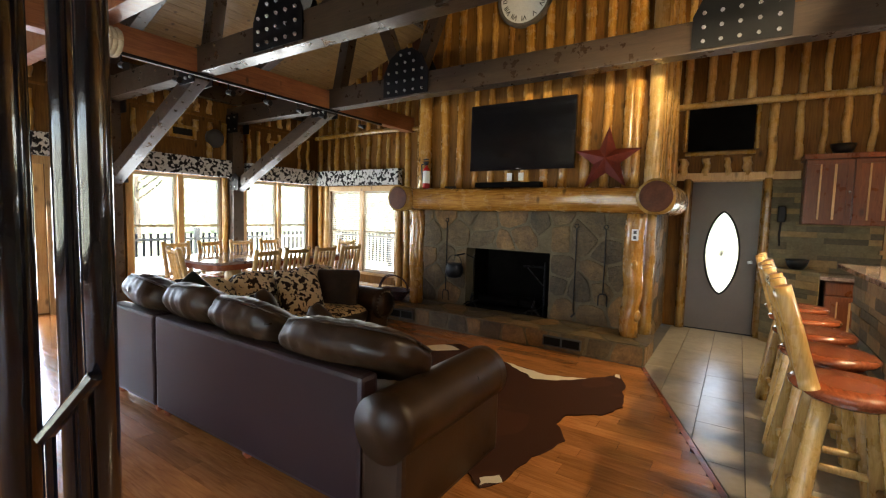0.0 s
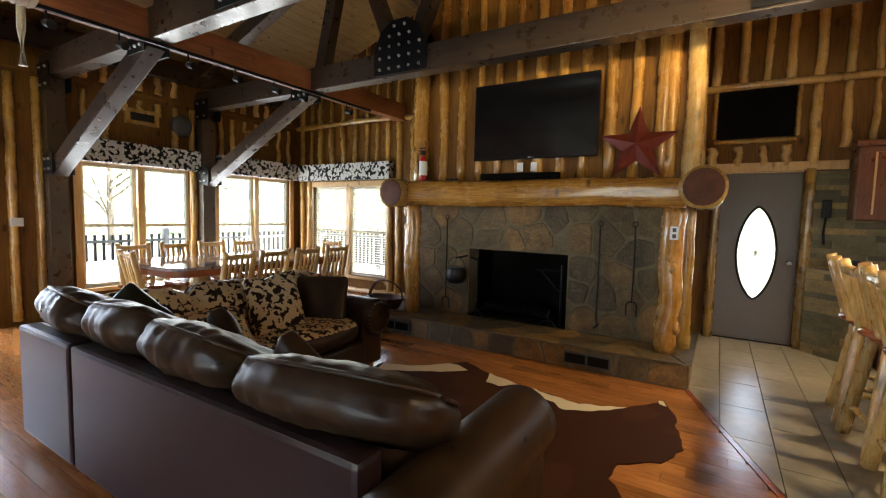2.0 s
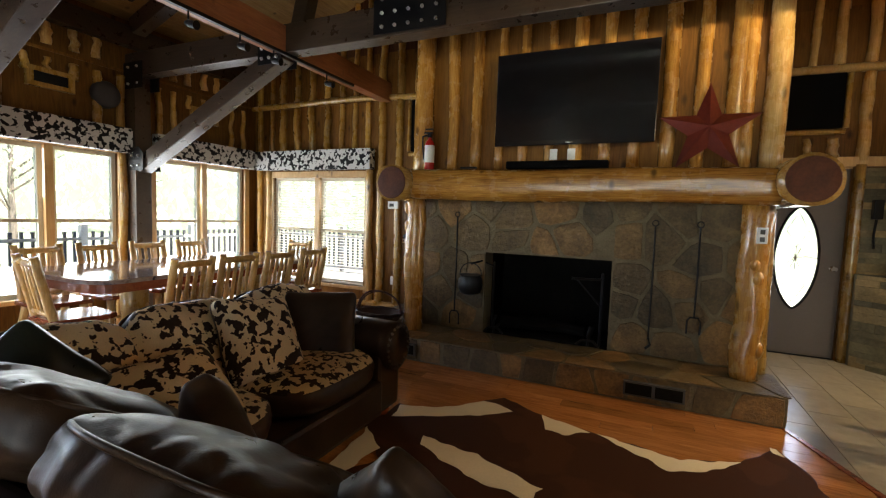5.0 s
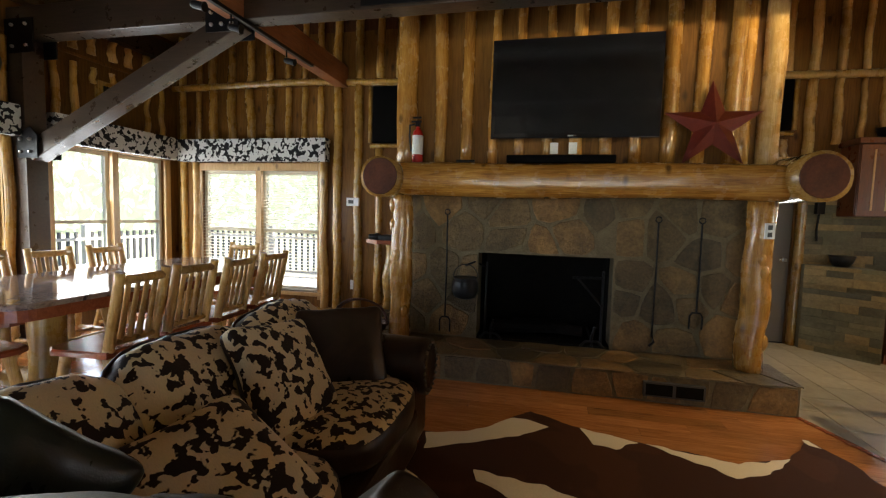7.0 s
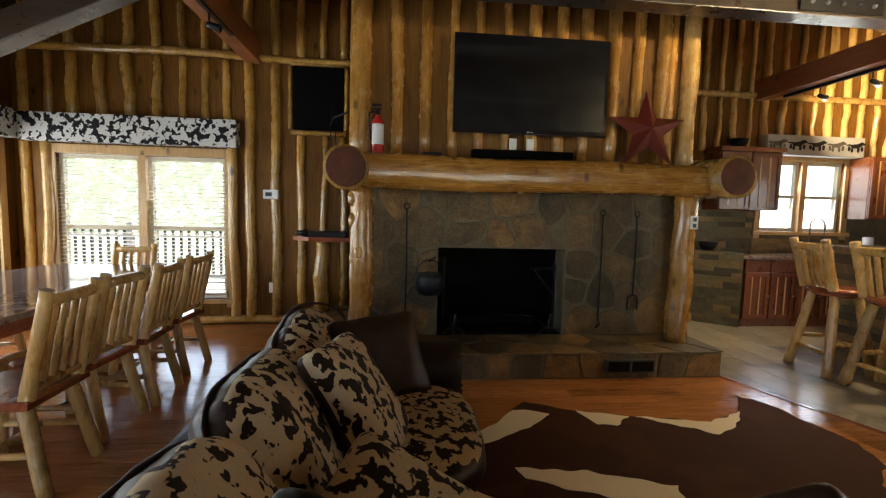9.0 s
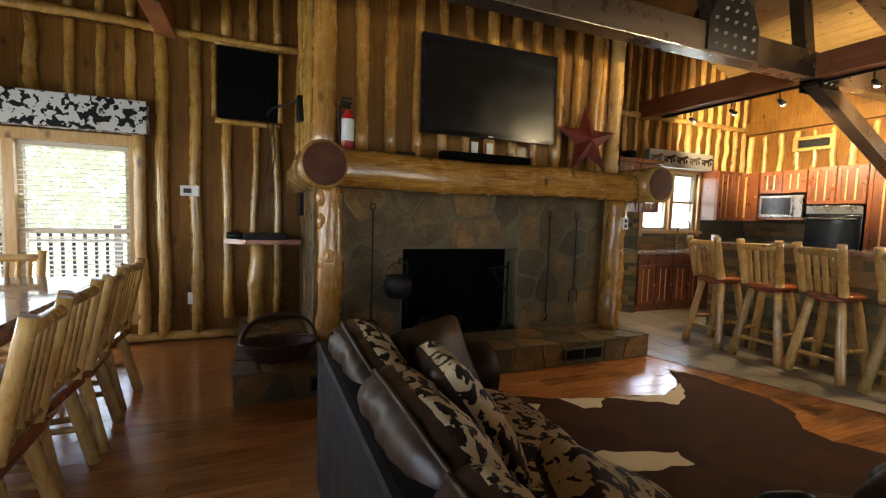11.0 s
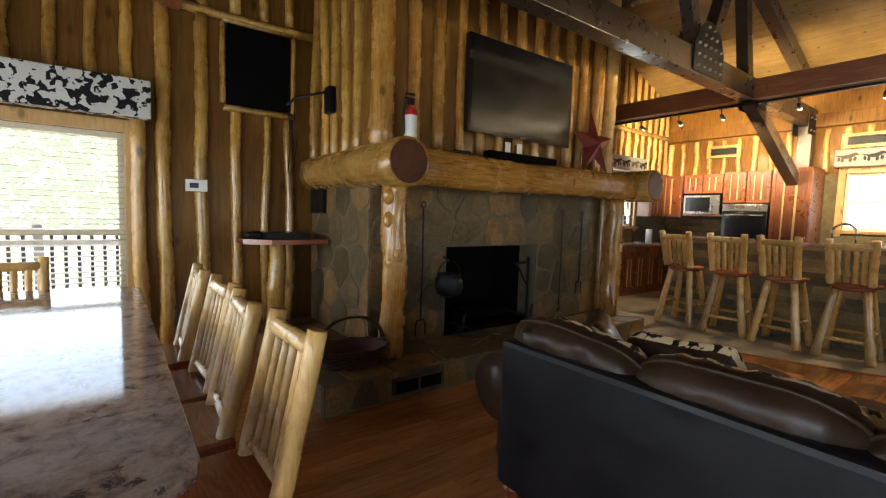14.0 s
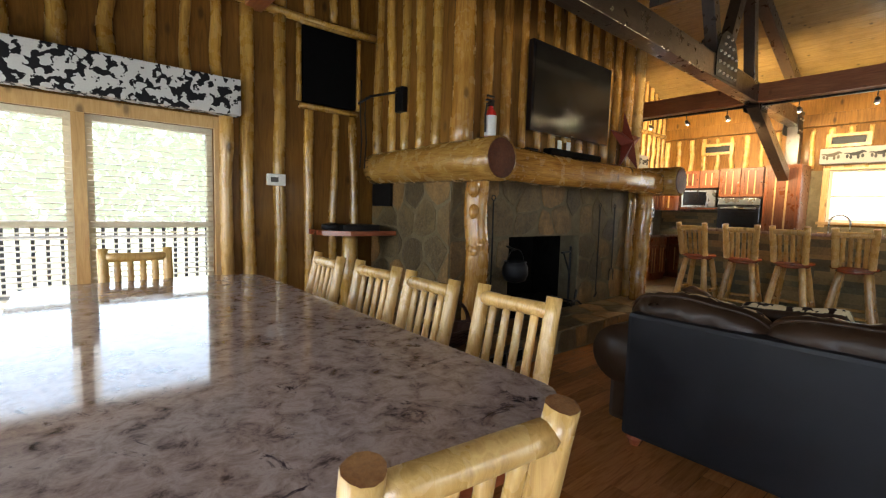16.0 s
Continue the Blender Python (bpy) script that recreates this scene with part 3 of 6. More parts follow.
def truss(y):
    tr = thing("roof_truss", "grey-brown timber roof truss with black bolted plates", "roof truss", "roof trusses")
    part("tie_beam", boxes((XW, XE, y - 0.09, y + 0.09, 3.0, 3.28), bevel=0.008), GREYBEAM, tr)
    for s in (-1, 1):
        xw = XR + s * 5.85
        q = xw - s * 0.1
        part("post", boxes((q - 0.1, q + 0.1, y - 0.1, y + 0.1, 0 if s < 0 else 2.26, 3.0), bevel=0.008), GREYBEAM, tr)
        a, b = Vector((XR + s * 3.3, y, 3.03)), Vector((XR + s * 5.65, y, 1.9))
        d = b - a
        m = Matrix.Translation((a + b) / 2) @ d.to_track_quat("X", "Z").to_matrix().to_4x4()
        part("brace", box(bmesh.new(), -d.length / 2, d.length / 2, -0.08, 0.08, -0.09, 0.09, 0.008, m), GREYBEAM, tr)
        a, b = Vector((XR + s * 5.75, y, roof_z(XR + 5.75) - 0.14)), Vector((XR + s * 0.05, y, ZR - 0.14))
        d = b - a
        m = Matrix.Translation((a + b) / 2) @ d.to_track_quat("X", "Z").to_matrix().to_4x4()
        part("rafter", box(bmesh.new(), -d.length / 2, d.length / 2, -0.08, 0.08, -0.1, 0.1, 0.008, m), GREYBEAM, tr)
        g = XR + s * 1.8
        for x0_, dx in ((0.12 * s, s * 0.75), (-0.12 * s, -s * 1.0), (s * 1.3, s * 0.95)):
            a, b = Vector((g + x0_, y, 3.26)), Vector((g + dx, y, roof_z(g + dx) - 0.2))
            d = b - a
            m = Matrix.Translation((a + b) / 2) @ d.to_track_quat("X", "Z").to_matrix().to_4x4()
            part("strut", box(bmesh.new(), -d.length / 2, d.length / 2, -0.07, 0.07, -0.08, 0.08, 0.006, m), GREYBEAM, tr)
        outline = [(g - 0.36, 3.02), (g + 0.36, 3.02), (g + 0.36, 3.3), (g + 0.26, 3.5), (g + 0.1, 3.6), (g - 0.1, 3.6), (g - 0.26, 3.5), (g - 0.36, 3.3)]
        plates = [(outline, [(g + dx, z) for z in (3.08, 3.2, 3.32, 3.43) for dx in (-0.27, -0.135, 0, 0.135, 0.27) if z < 3.4 or abs(dx) < 0.2] + [(g - 0.07, 3.53), (g + 0.07, 3.53)])]
        k = XR + s * 3.42
        plates.append(([(k - 0.16, 2.9), (k + 0.16, 2.9), (k + 0.16, 3.14), (k + 0.1, 3.24), (k - 0.1, 3.24), (k - 0.16, 3.14)], [(k + dx, z) for z in (2.96, 3.06, 3.16) for dx in (-0.1, 0, 0.1)]))
        k = XR + s * 5.62
        plates.append(([(k - 0.13, 1.84), (k + 0.13, 1.84), (k + 0.13, 2.06), (k + 0.04, 2.14), (k - 0.13, 2.06)], [(k + dx, z) for z in (1.9, 2.02) for dx in (-0.07, 0.05)]))
        plates.append(([(k - 0.22, 2.84), (k + 0.13, 2.84), (k + 0.13, 3.16), (k - 0.22, 3.16)], [(k + dx, z) for z in (2.9, 3.1) for dx in (-0.12, 0.05)]))
        for ol, bolts in plates:
            for side in (-1, 1):
                pl = part("gusset_plate", prism(ol if side < 0 else ol, 0, 0.012, Matrix.Translation((0, y - 0.1 if side < 0 else y + 0.112, 0)) @ FACE_S), IRON, tr, "black steel plate")
                for bx, bz in bolts:
                    o = new("bolt", BOLT_MESH)
                    o.parent = pl
                    o.matrix_basis = Matrix.Translation((bx, y + side * 0.112, bz)) @ Matrix.Rotation(radians(90 * -side), 4, "X")


for y in YT:
    truss(y)
for x, lab in ((-5.2, "red cedar beam carrying a black track"), (1.35, "red cedar beam over the kitchen bar")):
    b = thing("ceiling_beam", lab, "beam", "red cedar beams")
    part("timber", boxes((x - 0.08, x + 0.08, -2.0, YK if x > 0 else YN, 2.98 + 0.02, 3.26), bevel=0.008), REDBEAM, b)
for x in (XR - 2.7, XR, XR + 2.7):
    b = thing("roof_purlin", "dark timber purlin under the ceiling", "beam", "purlins")
    z = roof_z(x) - 0.14
    part("timber", boxes((x - 0.07, x + 0.07, YS, YK, z - 0.1, z + 0.1), bevel=0.008), GREYBEAM, b)


# track lights
def track(x, ys, aim):
    tr = thing("track_light", "black ceiling track with small spot heads", "track light", "track lights")
    part("rail", boxes((x - 0.018, x + 0.018, min(ys) - 0.5, max(ys) + 0.5, 2.965, 2.995)), IRON, tr)
    for y in ys:
        bm = bmesh.new()
        tube(bm, ((x, y, 2.97), (x, y, 2.9)), 0.008, 6)
        lathe(bm, ((0.02, -0.05), (0.028, -0.03), (0.03, 0.05), (0.036, 0.06)), 12, look((x + aim * 0.03, y, 2.86), (x + aim * 1.0, y + 0.1, 2.6)) @ Matrix.Rotation(math.pi, 4, "X"))
        part("lamp_head", bm, IRON, tr)


track(1.42, TRACK_Y, 1)
track(-5.12, (2.0, 2.5, 3.1, 3.6, 4.1, 4.5, 5.3), 1)


# log battens on the walls
def pole(parent, p0, p1, r, seed, material=POLE, flat=1.0):
    return part("pole", log(p0, p1, r, r * random.Random(seed).uniform(0.8, 1.0), 10, 14, 0.11, seed, flat, 0.028), material, parent, "", True)


seed = 100
lw = struct("battens_north_dining", boxes((XW, -3.95, YN - 0.012, YN, 3.02, 3.05)), BOARD, "peeled cedar pole battens")
x = XW + 0.12
while x < -4.0:
    seed += 1
    r = random.Random(seed).uniform(0.042, 0.06)
    if not W3[0] - 0.12 < x < W3[1] + 0.12:
        top = 3.02
        lo = 0.05
        if -4.8 < x < -4.1:
            lo = 0.22
            pole(lw, (x, YN - 0.01, lo), (x, YN - 0.01, 2.22), r, seed)
        else:
            pole(lw, (x, YN - 0.01, lo), (x, YN - 0.01, top), r, seed)
    else:
        pole(lw, (x, YN - 0.01, 2.1), (x, YN - 0.01, 3.02), r, seed)
    pole(lw, (x, YN - 0.01, 3.1), (x, YN - 0.01, roof_z(x)), r, seed + 50)
    x += random.Random(seed).uniform(0.22, 0.3)
pole(lw, (XW, YN - 0.03, 3.06), (-3.95, YN - 0.03, 3.06), 0.045, 7)
pole(lw, (XW, YN - 0.03, 0.06), (-4.5, YN - 0.03, 0.06), 0.05, 8, PALE)
for xx in (W3[0] - 0.08, W3[1] + 0.1):
    pole(lw, (xx, YN - 0.03, 0.1), (xx, YN - 0.03, 2.05), 0.055, int(xx * 10) + 300, PALE)

kw = struct("battens_north_kitchen", boxes((-0.85, XE, YK - 0.012, YK, 3.02, 3.05)), BOARD, "peeled cedar pole battens")
x = -0.7
while x < XE - 0.05:
    seed += 1
    r = random.Random(seed).uniform(0.035, 0.055)
    lo = 2.12 if x < 0.5 else 2.3
    if not (-0.75 < x < 0.15):
        pole(kw, (x, YK - 0.01, lo), (x, YK - 0.01, 3.02), r, seed, PALE)
    else:
        pole(kw, (x, YK - 0.01, lo), (x, YK - 0.01, 2.36), r, seed, PALE)
    pole(kw, (x, YK - 0.01, 3.1), (x, YK - 0.01, roof_z(x)), r, seed + 50, PALE)
    x += random.Random(seed).uniform(0.2, 0.27)
pole(kw, (-0.85, YK - 0.03, 3.06), (XE, YK - 0.03, 3.06), 0.045, 9, PALE)
part("board", boxes((-0.8, 0.6, YK - 0.05, YK - 0.012, 2.06, 2.16), bevel=0.006), TRIMW, kw)

cw = struct("battens_chimney", boxes((BX0, BX1, BY - 0.012, BY, 5.0, 5.05)), BOARD, "varnished peeled pine poles above the mantel")
n = 11
for k in range(n):
    x = BX0 + 0.38 + (BX1 - BX0 - 0.62) * k / (n - 1)
    seed += 1
    pole(cw, (x, BY - 0.01, 1.8), (x, BY - 0.01, 5.3), random.Random(seed).uniform(0.045, 0.065), seed, PINE)
pole(cw, (BX0 + 0.07, BY - 0.03, 1.75), (BX0 + 0.07, BY - 0.03, 5.3), 0.1, 777, PINE, 1.0)
pole(cw, (BX1 + 0.02, BY - 0.02, 1.75), (BX1 + 0.02, BY - 0.02, 5.3), 0.085, 778, PALE, 1.0)
pole(cw, (BX1 - 0.17, BY - 0.01, 1.8), (BX1 - 0.17, BY - 0.01, 5.3), 0.06, 779, PINE, 1.0)
for k in range(5):
    y = BY + 0.22 + k * 0.24
    pole(cw, (BX0 - 0.005, y, 1.75), (BX0 - 0.005, y, 4.7), 0.055, 800 + k, POLE, 1.0)
for k in range(6):
    y = BY + 0.25 + k * 0.28
    pole(cw, (BX1 + 0.005, y, 1.75), (BX1 + 0.005, y, 4.9), 0.055, 830 + k, PALE, 1.0)
part("post", log((BX1 + 0.03, BY - 0.02, 0.2), (BX1 + 0.03, BY - 0.02, 1.6), 0.075, 0.06, 10, 12, 0.08, 50), POLE, cw, "", True)

ww = struct("battens_west", boxes((XW, XW + 0.012, YS, YN, 3.05, 3.08)), BOARD, "short peeled pole battens above the windows")
y = YS + 0.2
while y < YN - 0.1:
    seed += 1
    rng = random.Random(seed)
    if 2.2 < y < 2.95 or 4.6 < y < 4.98 or y > 6.5:
        pole(ww, (XW + 0.01, y, 0.05), (XW + 0.01, y, 3.0), 0.05, seed)
    else:
        pole(ww, (XW + 0.01, y, 2.35 if not (3.6 < y < 4.15 or 5.5 < y < 6.0) else 2.8), (XW + 0.01, y, 2.98), rng.uniform(0.035, 0.05), seed)
        pole(ww, (XW + 0.01, y, 3.12), (XW + 0.01, y, 3.35), 0.05, seed + 40, PALE)
    y += rng.uniform(0.2, 0.27)
part("beam", boxes((XW, XW + 0.14, YS, YN, 3.36, 3.6), bevel=0.008), GREYBEAM, ww)
ew = struct("battens_east", boxes((XE - 0.012, XE, YS, YK, 3.05, 3.08)), BOARD, "peeled pole battens above the kitchen cabinets")
y = YS + 0.2
while y < YK - 0.05:
    seed += 1
    pole(ew, (XE - 0.01, y, 2.24), (XE - 0.01, y, 2.95), random.Random(seed).uniform(0.04, 0.055), seed, PALE)
    y += 0.26
part("beam", boxes((XE - 0.14, XE - 0.012, YS, YK, 2.98, 3.2), bevel=0.008), BOARD, ew)


# windows
def window(name, m, w, z0, z1, blind=False):
    """A pair of double-hung sashes; x along the wall, y into the room."""
    wd = thing(name, "cream-framed pair of double-hung windows", "window", "", m)
    wd["kind"] = "structure"
    part("casing", boxes((-w / 2 - 0.09, -w / 2, 0, 0.03, z0 - 0.1, z1 + 0.1), (w / 2, w / 2 + 0.09, 0, 0.03, z0 - 0.1, z1 + 0.1), (-w / 2, w / 2, 0, 0.03, z1, z1 + 0.1), bevel=0.005), TRIMW, wd)
    part("sill", boxes((-w / 2 - 0.12, w / 2 + 0.12, -0.1, 0.06, z0 - 0.05, z0), bevel=0.006), TRIMW, wd)
    zm = z0 + (z1 - z0) * 0.5
    for a, b in ((-w / 2, -0.04), (0.04, w / 2)):
        part("frame", boxes((a, a + 0.045, -0.1, -0.04, z0, z1), (b - 0.045, b, -0.1, -0.04, z0, z1), (a + 0.045, b - 0.045, -0.1, -0.04, z0, z0 + 0.05), (a + 0.045, b - 0.045, -0.1, -0.04, z1 - 0.045, z1), (a + 0.045, b - 0.045, -0.095, -0.045, zm - 0.02, zm + 0.02)), VINYL, wd)
        for za, zb in ((z0 + 0.05, zm - 0.02), (zm + 0.02, z1 - 0.045)):
            g = part("pane", boxes((a + 0.045, b - 0.045, -0.073, -0.069, za, zb)), GLASS, wd)
            g.visible_shadow = False
        if blind:
            z = z1 - 0.06
            while z > z0 + 0.02:
                part("slat", box(bmesh.new(), a + 0.01, b - 0.01, -0.0225, 0.0225, -0.0012, 0.0012, 0, Matrix.Translation((0, -0.012, z)) @ Matrix.Rotation(radians(-11), 4, "X")), BLIND, wd)
                z -= 0.043
    part("mullion", boxes((-0.04, 0.04, -0.1, 0.02, z0, z1)), TRIMW, wd)
    return wd


RW = Matrix.Rotation(radians(-90), 4, "Z")
for k, (nm, w) in enumerate((("window_1", W1), ("window_2", W2))):
    window(nm, Matrix.Translation((XW, (w[0] + w[1]) / 2, 0)) @ RW, w[1] - w[0], w[2], w[3])
window("window_3", Matrix.Translation(((W3[0] + W3[1]) / 2, YN, 0)) @ Matrix.Rotation(math.pi, 4, "Z"), W3[1] - W3[0], W3[2], W3[3], True)
window("window_4", Matrix.Translation(((W4[0] + W4[1]) / 2, YK, 0)) @ Matrix.Rotation(math.pi, 4, "Z"), W4[1] - W4[0], W4[2], W4[3])
window("window_5", Matrix.Translation((XE, (W5[0] + W5[1]) / 2, 0)) @ Matrix.Rotation(radians(90), 4, "Z"), W5[1] - W5[0], W5[2], W5[3])
# unseen window added in the south wall for light on the room
window("window_6", Matrix.Translation((-1.9, YS, 0)), 5.6, 0.3, 2.3)
fd = tagged(thing("door_2", "honey wood glazed patio door to the deck", "door"), kind="structure")
for a, b in ((0.55, 1.32), (1.33, 2.1)):
    part("door_frame", boxes((XW - 0.08, XW - 0.03, a, a + 0.11, 0.02, 2.03), (XW - 0.08, XW - 0.03, b - 0.11, b, 0.02, 2.03), (XW - 0.08, XW - 0.03, a + 0.11, b - 0.11, 0.02, 0.22), (XW - 0.08, XW - 0.03, a + 0.11, b - 0.11, 1.91, 2.03), bevel=0.004), TRIMW, fd)
    g = part("pane", boxes((XW - 0.058, XW - 0.052, a + 0.11, b - 0.11, 0.22, 1.91)), GLASS, fd)
    g.visible_shadow = False
part("casing", boxes((XW, XW + 0.03, 0.43, 0.55, 0, 2.15), (XW, XW + 0.03, 2.1, 2.22, 0, 2.15), (XW, XW + 0.03, 0.55, 2.1, 2.03, 2.15), bevel=0.005), TRIMW, fd)


# valances
def valance(m, w, material, h=0.3, horses=False):
    v = thing("valance", "padded window valance in black and white cowhide print" if not horses else "grey window valance with running horse silhouettes", "valance", "", m)
    bm = boxes((-w / 2, w / 2, 0.0, 0.13, 0, h), bevel=0.012)
    bmesh.ops.subdivide_edges(bm, edges=bm.edges[:], cuts=2, use_grid_fill=True)
    part("fabric", bm, material, v)
    part("mounting_board", boxes((-w / 2 + 0.01, w / 2 - 0.01, -0.045, 0.0, h - 0.04, h - 0.01)), TRIMW, v)
    if horses:
        nh = max(3, round(w / 0.3))
        for k in range(nh):
            cx = -w / 2 + w * (k + 0.5) / nh
            bm = bmesh.new()
            def blob(x, z, a, b):
                prism([(cx + x + math.cos(i * math.pi / 5) * a, z + math.sin(i * math.pi / 5) * b) for i in range(10)], 0, 0.004, Matrix.Translation((0, 0.132, 0)) @ Matrix.Rotation(radians(90), 4, "X") @ Matrix.Diagonal((1, 1, -1, 1)), bm)
            blob(0, 0.15, 0.075, 0.03), blob(-0.06, 0.17, 0.045, 0.024), blob(-0.095, 0.19, 0.035, 0.02), blob(-0.12, 0.18, 0.03, 0.013), blob(0.095, 0.165, 0.045, 0.011)
            for lx, lz in ((-0.1, 0.115), (-0.045, 0.1), (0.05, 0.1), (0.095, 0.115)):
                blob(lx, lz, 0.02, 0.035)
            part("silhouette", bm, IRON if k % 3 != 1 else BARK, v, "running horse silhouette")
    return v


GREYFAB = plain("grey_printed_fabric", (0.36, 0.35, 0.32), 0.8, 0, 0, 200, 0.1)
valance(Matrix.Translation((XW + 0.05, 3.83, 2.05)) @ RW, 1.62, COWVAL)
valance(Matrix.Translation((XW + 0.05, 5.75, 2.05)) @ RW, 1.6, COWVAL)
valance(Matrix.Translation((XW + 0.05, 1.33, 2.13)) @ RW, 1.9, COWVAL)
valance(Matrix.Translation((-6.47, YN - 0.05, 2.04)) @ Matrix.Rotation(math.pi, 4, "Z"), 2.24, COWVAL)
valance(Matrix.Translation((2.1, YK - 0.06, 2.26)) @ Matrix.Rotation(math.pi, 4, "Z"), 1.45, GREYFAB, 0.27, True)
valance(Matrix.Translation((XE - 0.06, 3.1, 2.3)) @ Matrix.Rotation(radians(90), 4, "Z"), 2.5, GREYFAB, 0.27, True)

# entrance door
dr = tagged(thing("door_1", "taupe entrance door with a pointed oval leaded glass", "door"), kind="structure")
dx, dz = (DOOR[0] + DOOR[1]) / 2, 1.08
oval = [(dx + 0.2 * math.sin(t) * (1 if True else 0) * (abs(math.sin(t)) ** 0.35), dz + 0.56 * math.cos(t)) for t in [2 * math.pi * k / 32 for k in range(32)]]
bm = bmesh.new()
rect = []
for k, p in enumerate(oval):
    t = 2 * math.pi * k / 32
    s, c = math.sin(t), math.cos(t)
    f = min((DOOR[1] - DOOR[0]) / 2 / max(abs(s), 1e-6), 1.02 / max(abs(c), 1e-6))
    rect.append((dx + s * f, 1.02 + c * f))
for y in (YK + 0.03, YK + 0.075):
    a, b = [bm.verts.new((p[0], y, p[1])) for p in oval], [bm.verts.new((p[0], y, p[1])) for p in rect]
    for k in range(32):
        j = (k + 1) % 32
        bm.faces.new((a[k], a[j], b[j], b[k]))
part("leaf", bm, DOORP, dr)
bm = bmesh.new()
cs = sorted(((DOOR[0], 0.0), (DOOR[0], 2.04), (DOOR[1], 0.0), (DOOR[1], 2.04)))
for cx, cz in cs:
    near = [p for p in rect if abs(p[0] - cx) < 0.3 and abs(p[1] - cz) < 0.75]
    edge_v = max((p for p in near if abs(p[0] - cx) < 1e-3), key=lambda p: -abs(p[1] - cz), default=None)
    edge_h = max((p for p in near if abs(p[1] - cz) < 1e-3), key=lambda p: -abs(p[0] - cx), default=None)
    if edge_v and edge_h:
        prism([(cx, cz), edge_v, edge_h], -YK - 0.075, -YK - 0.03, FACE_S, bm)
part("leaf_corner", bm, DOORP, dr)
bm = bmesh.new()
tube(bm, [(p[0], YK + 0.025, p[1]) for p in oval + oval[:1]], 0.014, 6)
part("moulding", bm, IRON, dr)
g = part("leaded_pane", prism(oval[::-1], -YK - 0.055, -YK - 0.05, FACE_S), FROST, dr, "bevelled leaded glass")
g.visible_shadow = False
bm = bmesh.new()
for k in range(6):
    a = k * math.pi / 6
    tube(bm, [(dx + math.cos(a) * 0.09, YK + 0.045, dz + math.sin(a) * 0.13), (dx - math.cos(a) * 0.09, YK + 0.045, dz - math.sin(a) * 0.13)], 0.004, 5)
for s in (-1, 1):
    tube(bm, [(dx + s * 0.19, YK + 0.045, dz), (dx + s * 0.05, YK + 0.045, dz + 0.02)], 0.004, 5)
    tube(bm, [(dx, YK + 0.045, dz + s * 0.5), (dx + 0.1, YK + 0.045, dz + s * 0.3), (dx, YK + 0.045, dz + s * 0.12), (dx - 0.1, YK + 0.045, dz + s * 0.3), (dx, YK + 0.045, dz + s * 0.5)], 0.004, 5)
part("leading", bm, SILVER, dr)
bm = bmesh.new()
lathe(bm, ((0.03, 0), (0.03, 0.012), (0.012, 0.02), (0.012, 0.05), (0.028, 0.06), (0.02, 0.08)), 12, Matrix.Translation((DOOR[1] - 0.07, YK + 0.03, 0.98)) @ Matrix.Rotation(radians(90), 4, "X"))
part("door_handle", bm, SILVER, dr)
for xx in (DOOR[0] - 0.06, DOOR[1] + 0.06):
    part("casing", log((xx, YK - 0.03, 0), (xx, YK - 0.03, 2.08), 0.055, 0.05, 8, 10, 0.05, int(xx * 77)), POLE, dr, "", True)
part("casing", boxes((DOOR[0], DOOR[1], YK - 0.03, YK + 0.03, 2.04, 2.06)), TRIMW, dr)
part("threshold", boxes((DOOR[0], DOOR[1], YK + 0.02, YK + 0.12, -0.01, 0.012)), IRON, dr)

# outside
struct("ground", boxes((-400, 400, -400, 400, -1.3, -1.0)), GRASS, "sunlit grass")
dk = struct("deck", boxes((-10.6, XW - 0.15, -5, 10.2, -0.12, -0.04), (XW - 0.15, 0.5, YN + 0.16, 10.2, -0.125, -0.045)), DECK, "pale sunlit wooden deck")


def railing(x0, y0, x1, y1):
    rl = thing("deck_railing", "weathered deck railing with slim balusters", "railing", "deck railings")
    d = Vector((x1 - x0, y1 - y0, 0))
    n = int(d.length / 0.14)
    m = Matrix.Translation((x0, y0, 0)) @ d.to_track_quat("X", "Z").to_matrix().to_4x4()
    part("rail", box(bmesh.new(), 0, d.length, -0.04, 0.04, 0.78, 0.83, 0, m), DECK, rl)
    part("rail", box(bmesh.new(), 0, d.length, -0.03, 0.03, 0.05, 0.09, 0, m), DECK, rl)
    me = None
    for k in range(n):
        b = part("baluster", boxes((-0.02, 0.02, -0.02, 0.02, 0.05, 0.93)), VENTG, rl, "", False, m @ Matrix.Translation((k * 0.14 + 0.07, 0, 0)))
        if me:
            b.data = me
        me = b.data
    for k in range(int(d.length / 2) + 1):
        part("post", box(bmesh.new(), k * 2 - 0.05, k * 2 + 0.05, -0.05, 0.05, -0.04, 1.05, 0.006, m), DECK, rl)


railing(-10.4, -4.5, -10.4, 10)
railing(-10.4, 10, 0, 10)


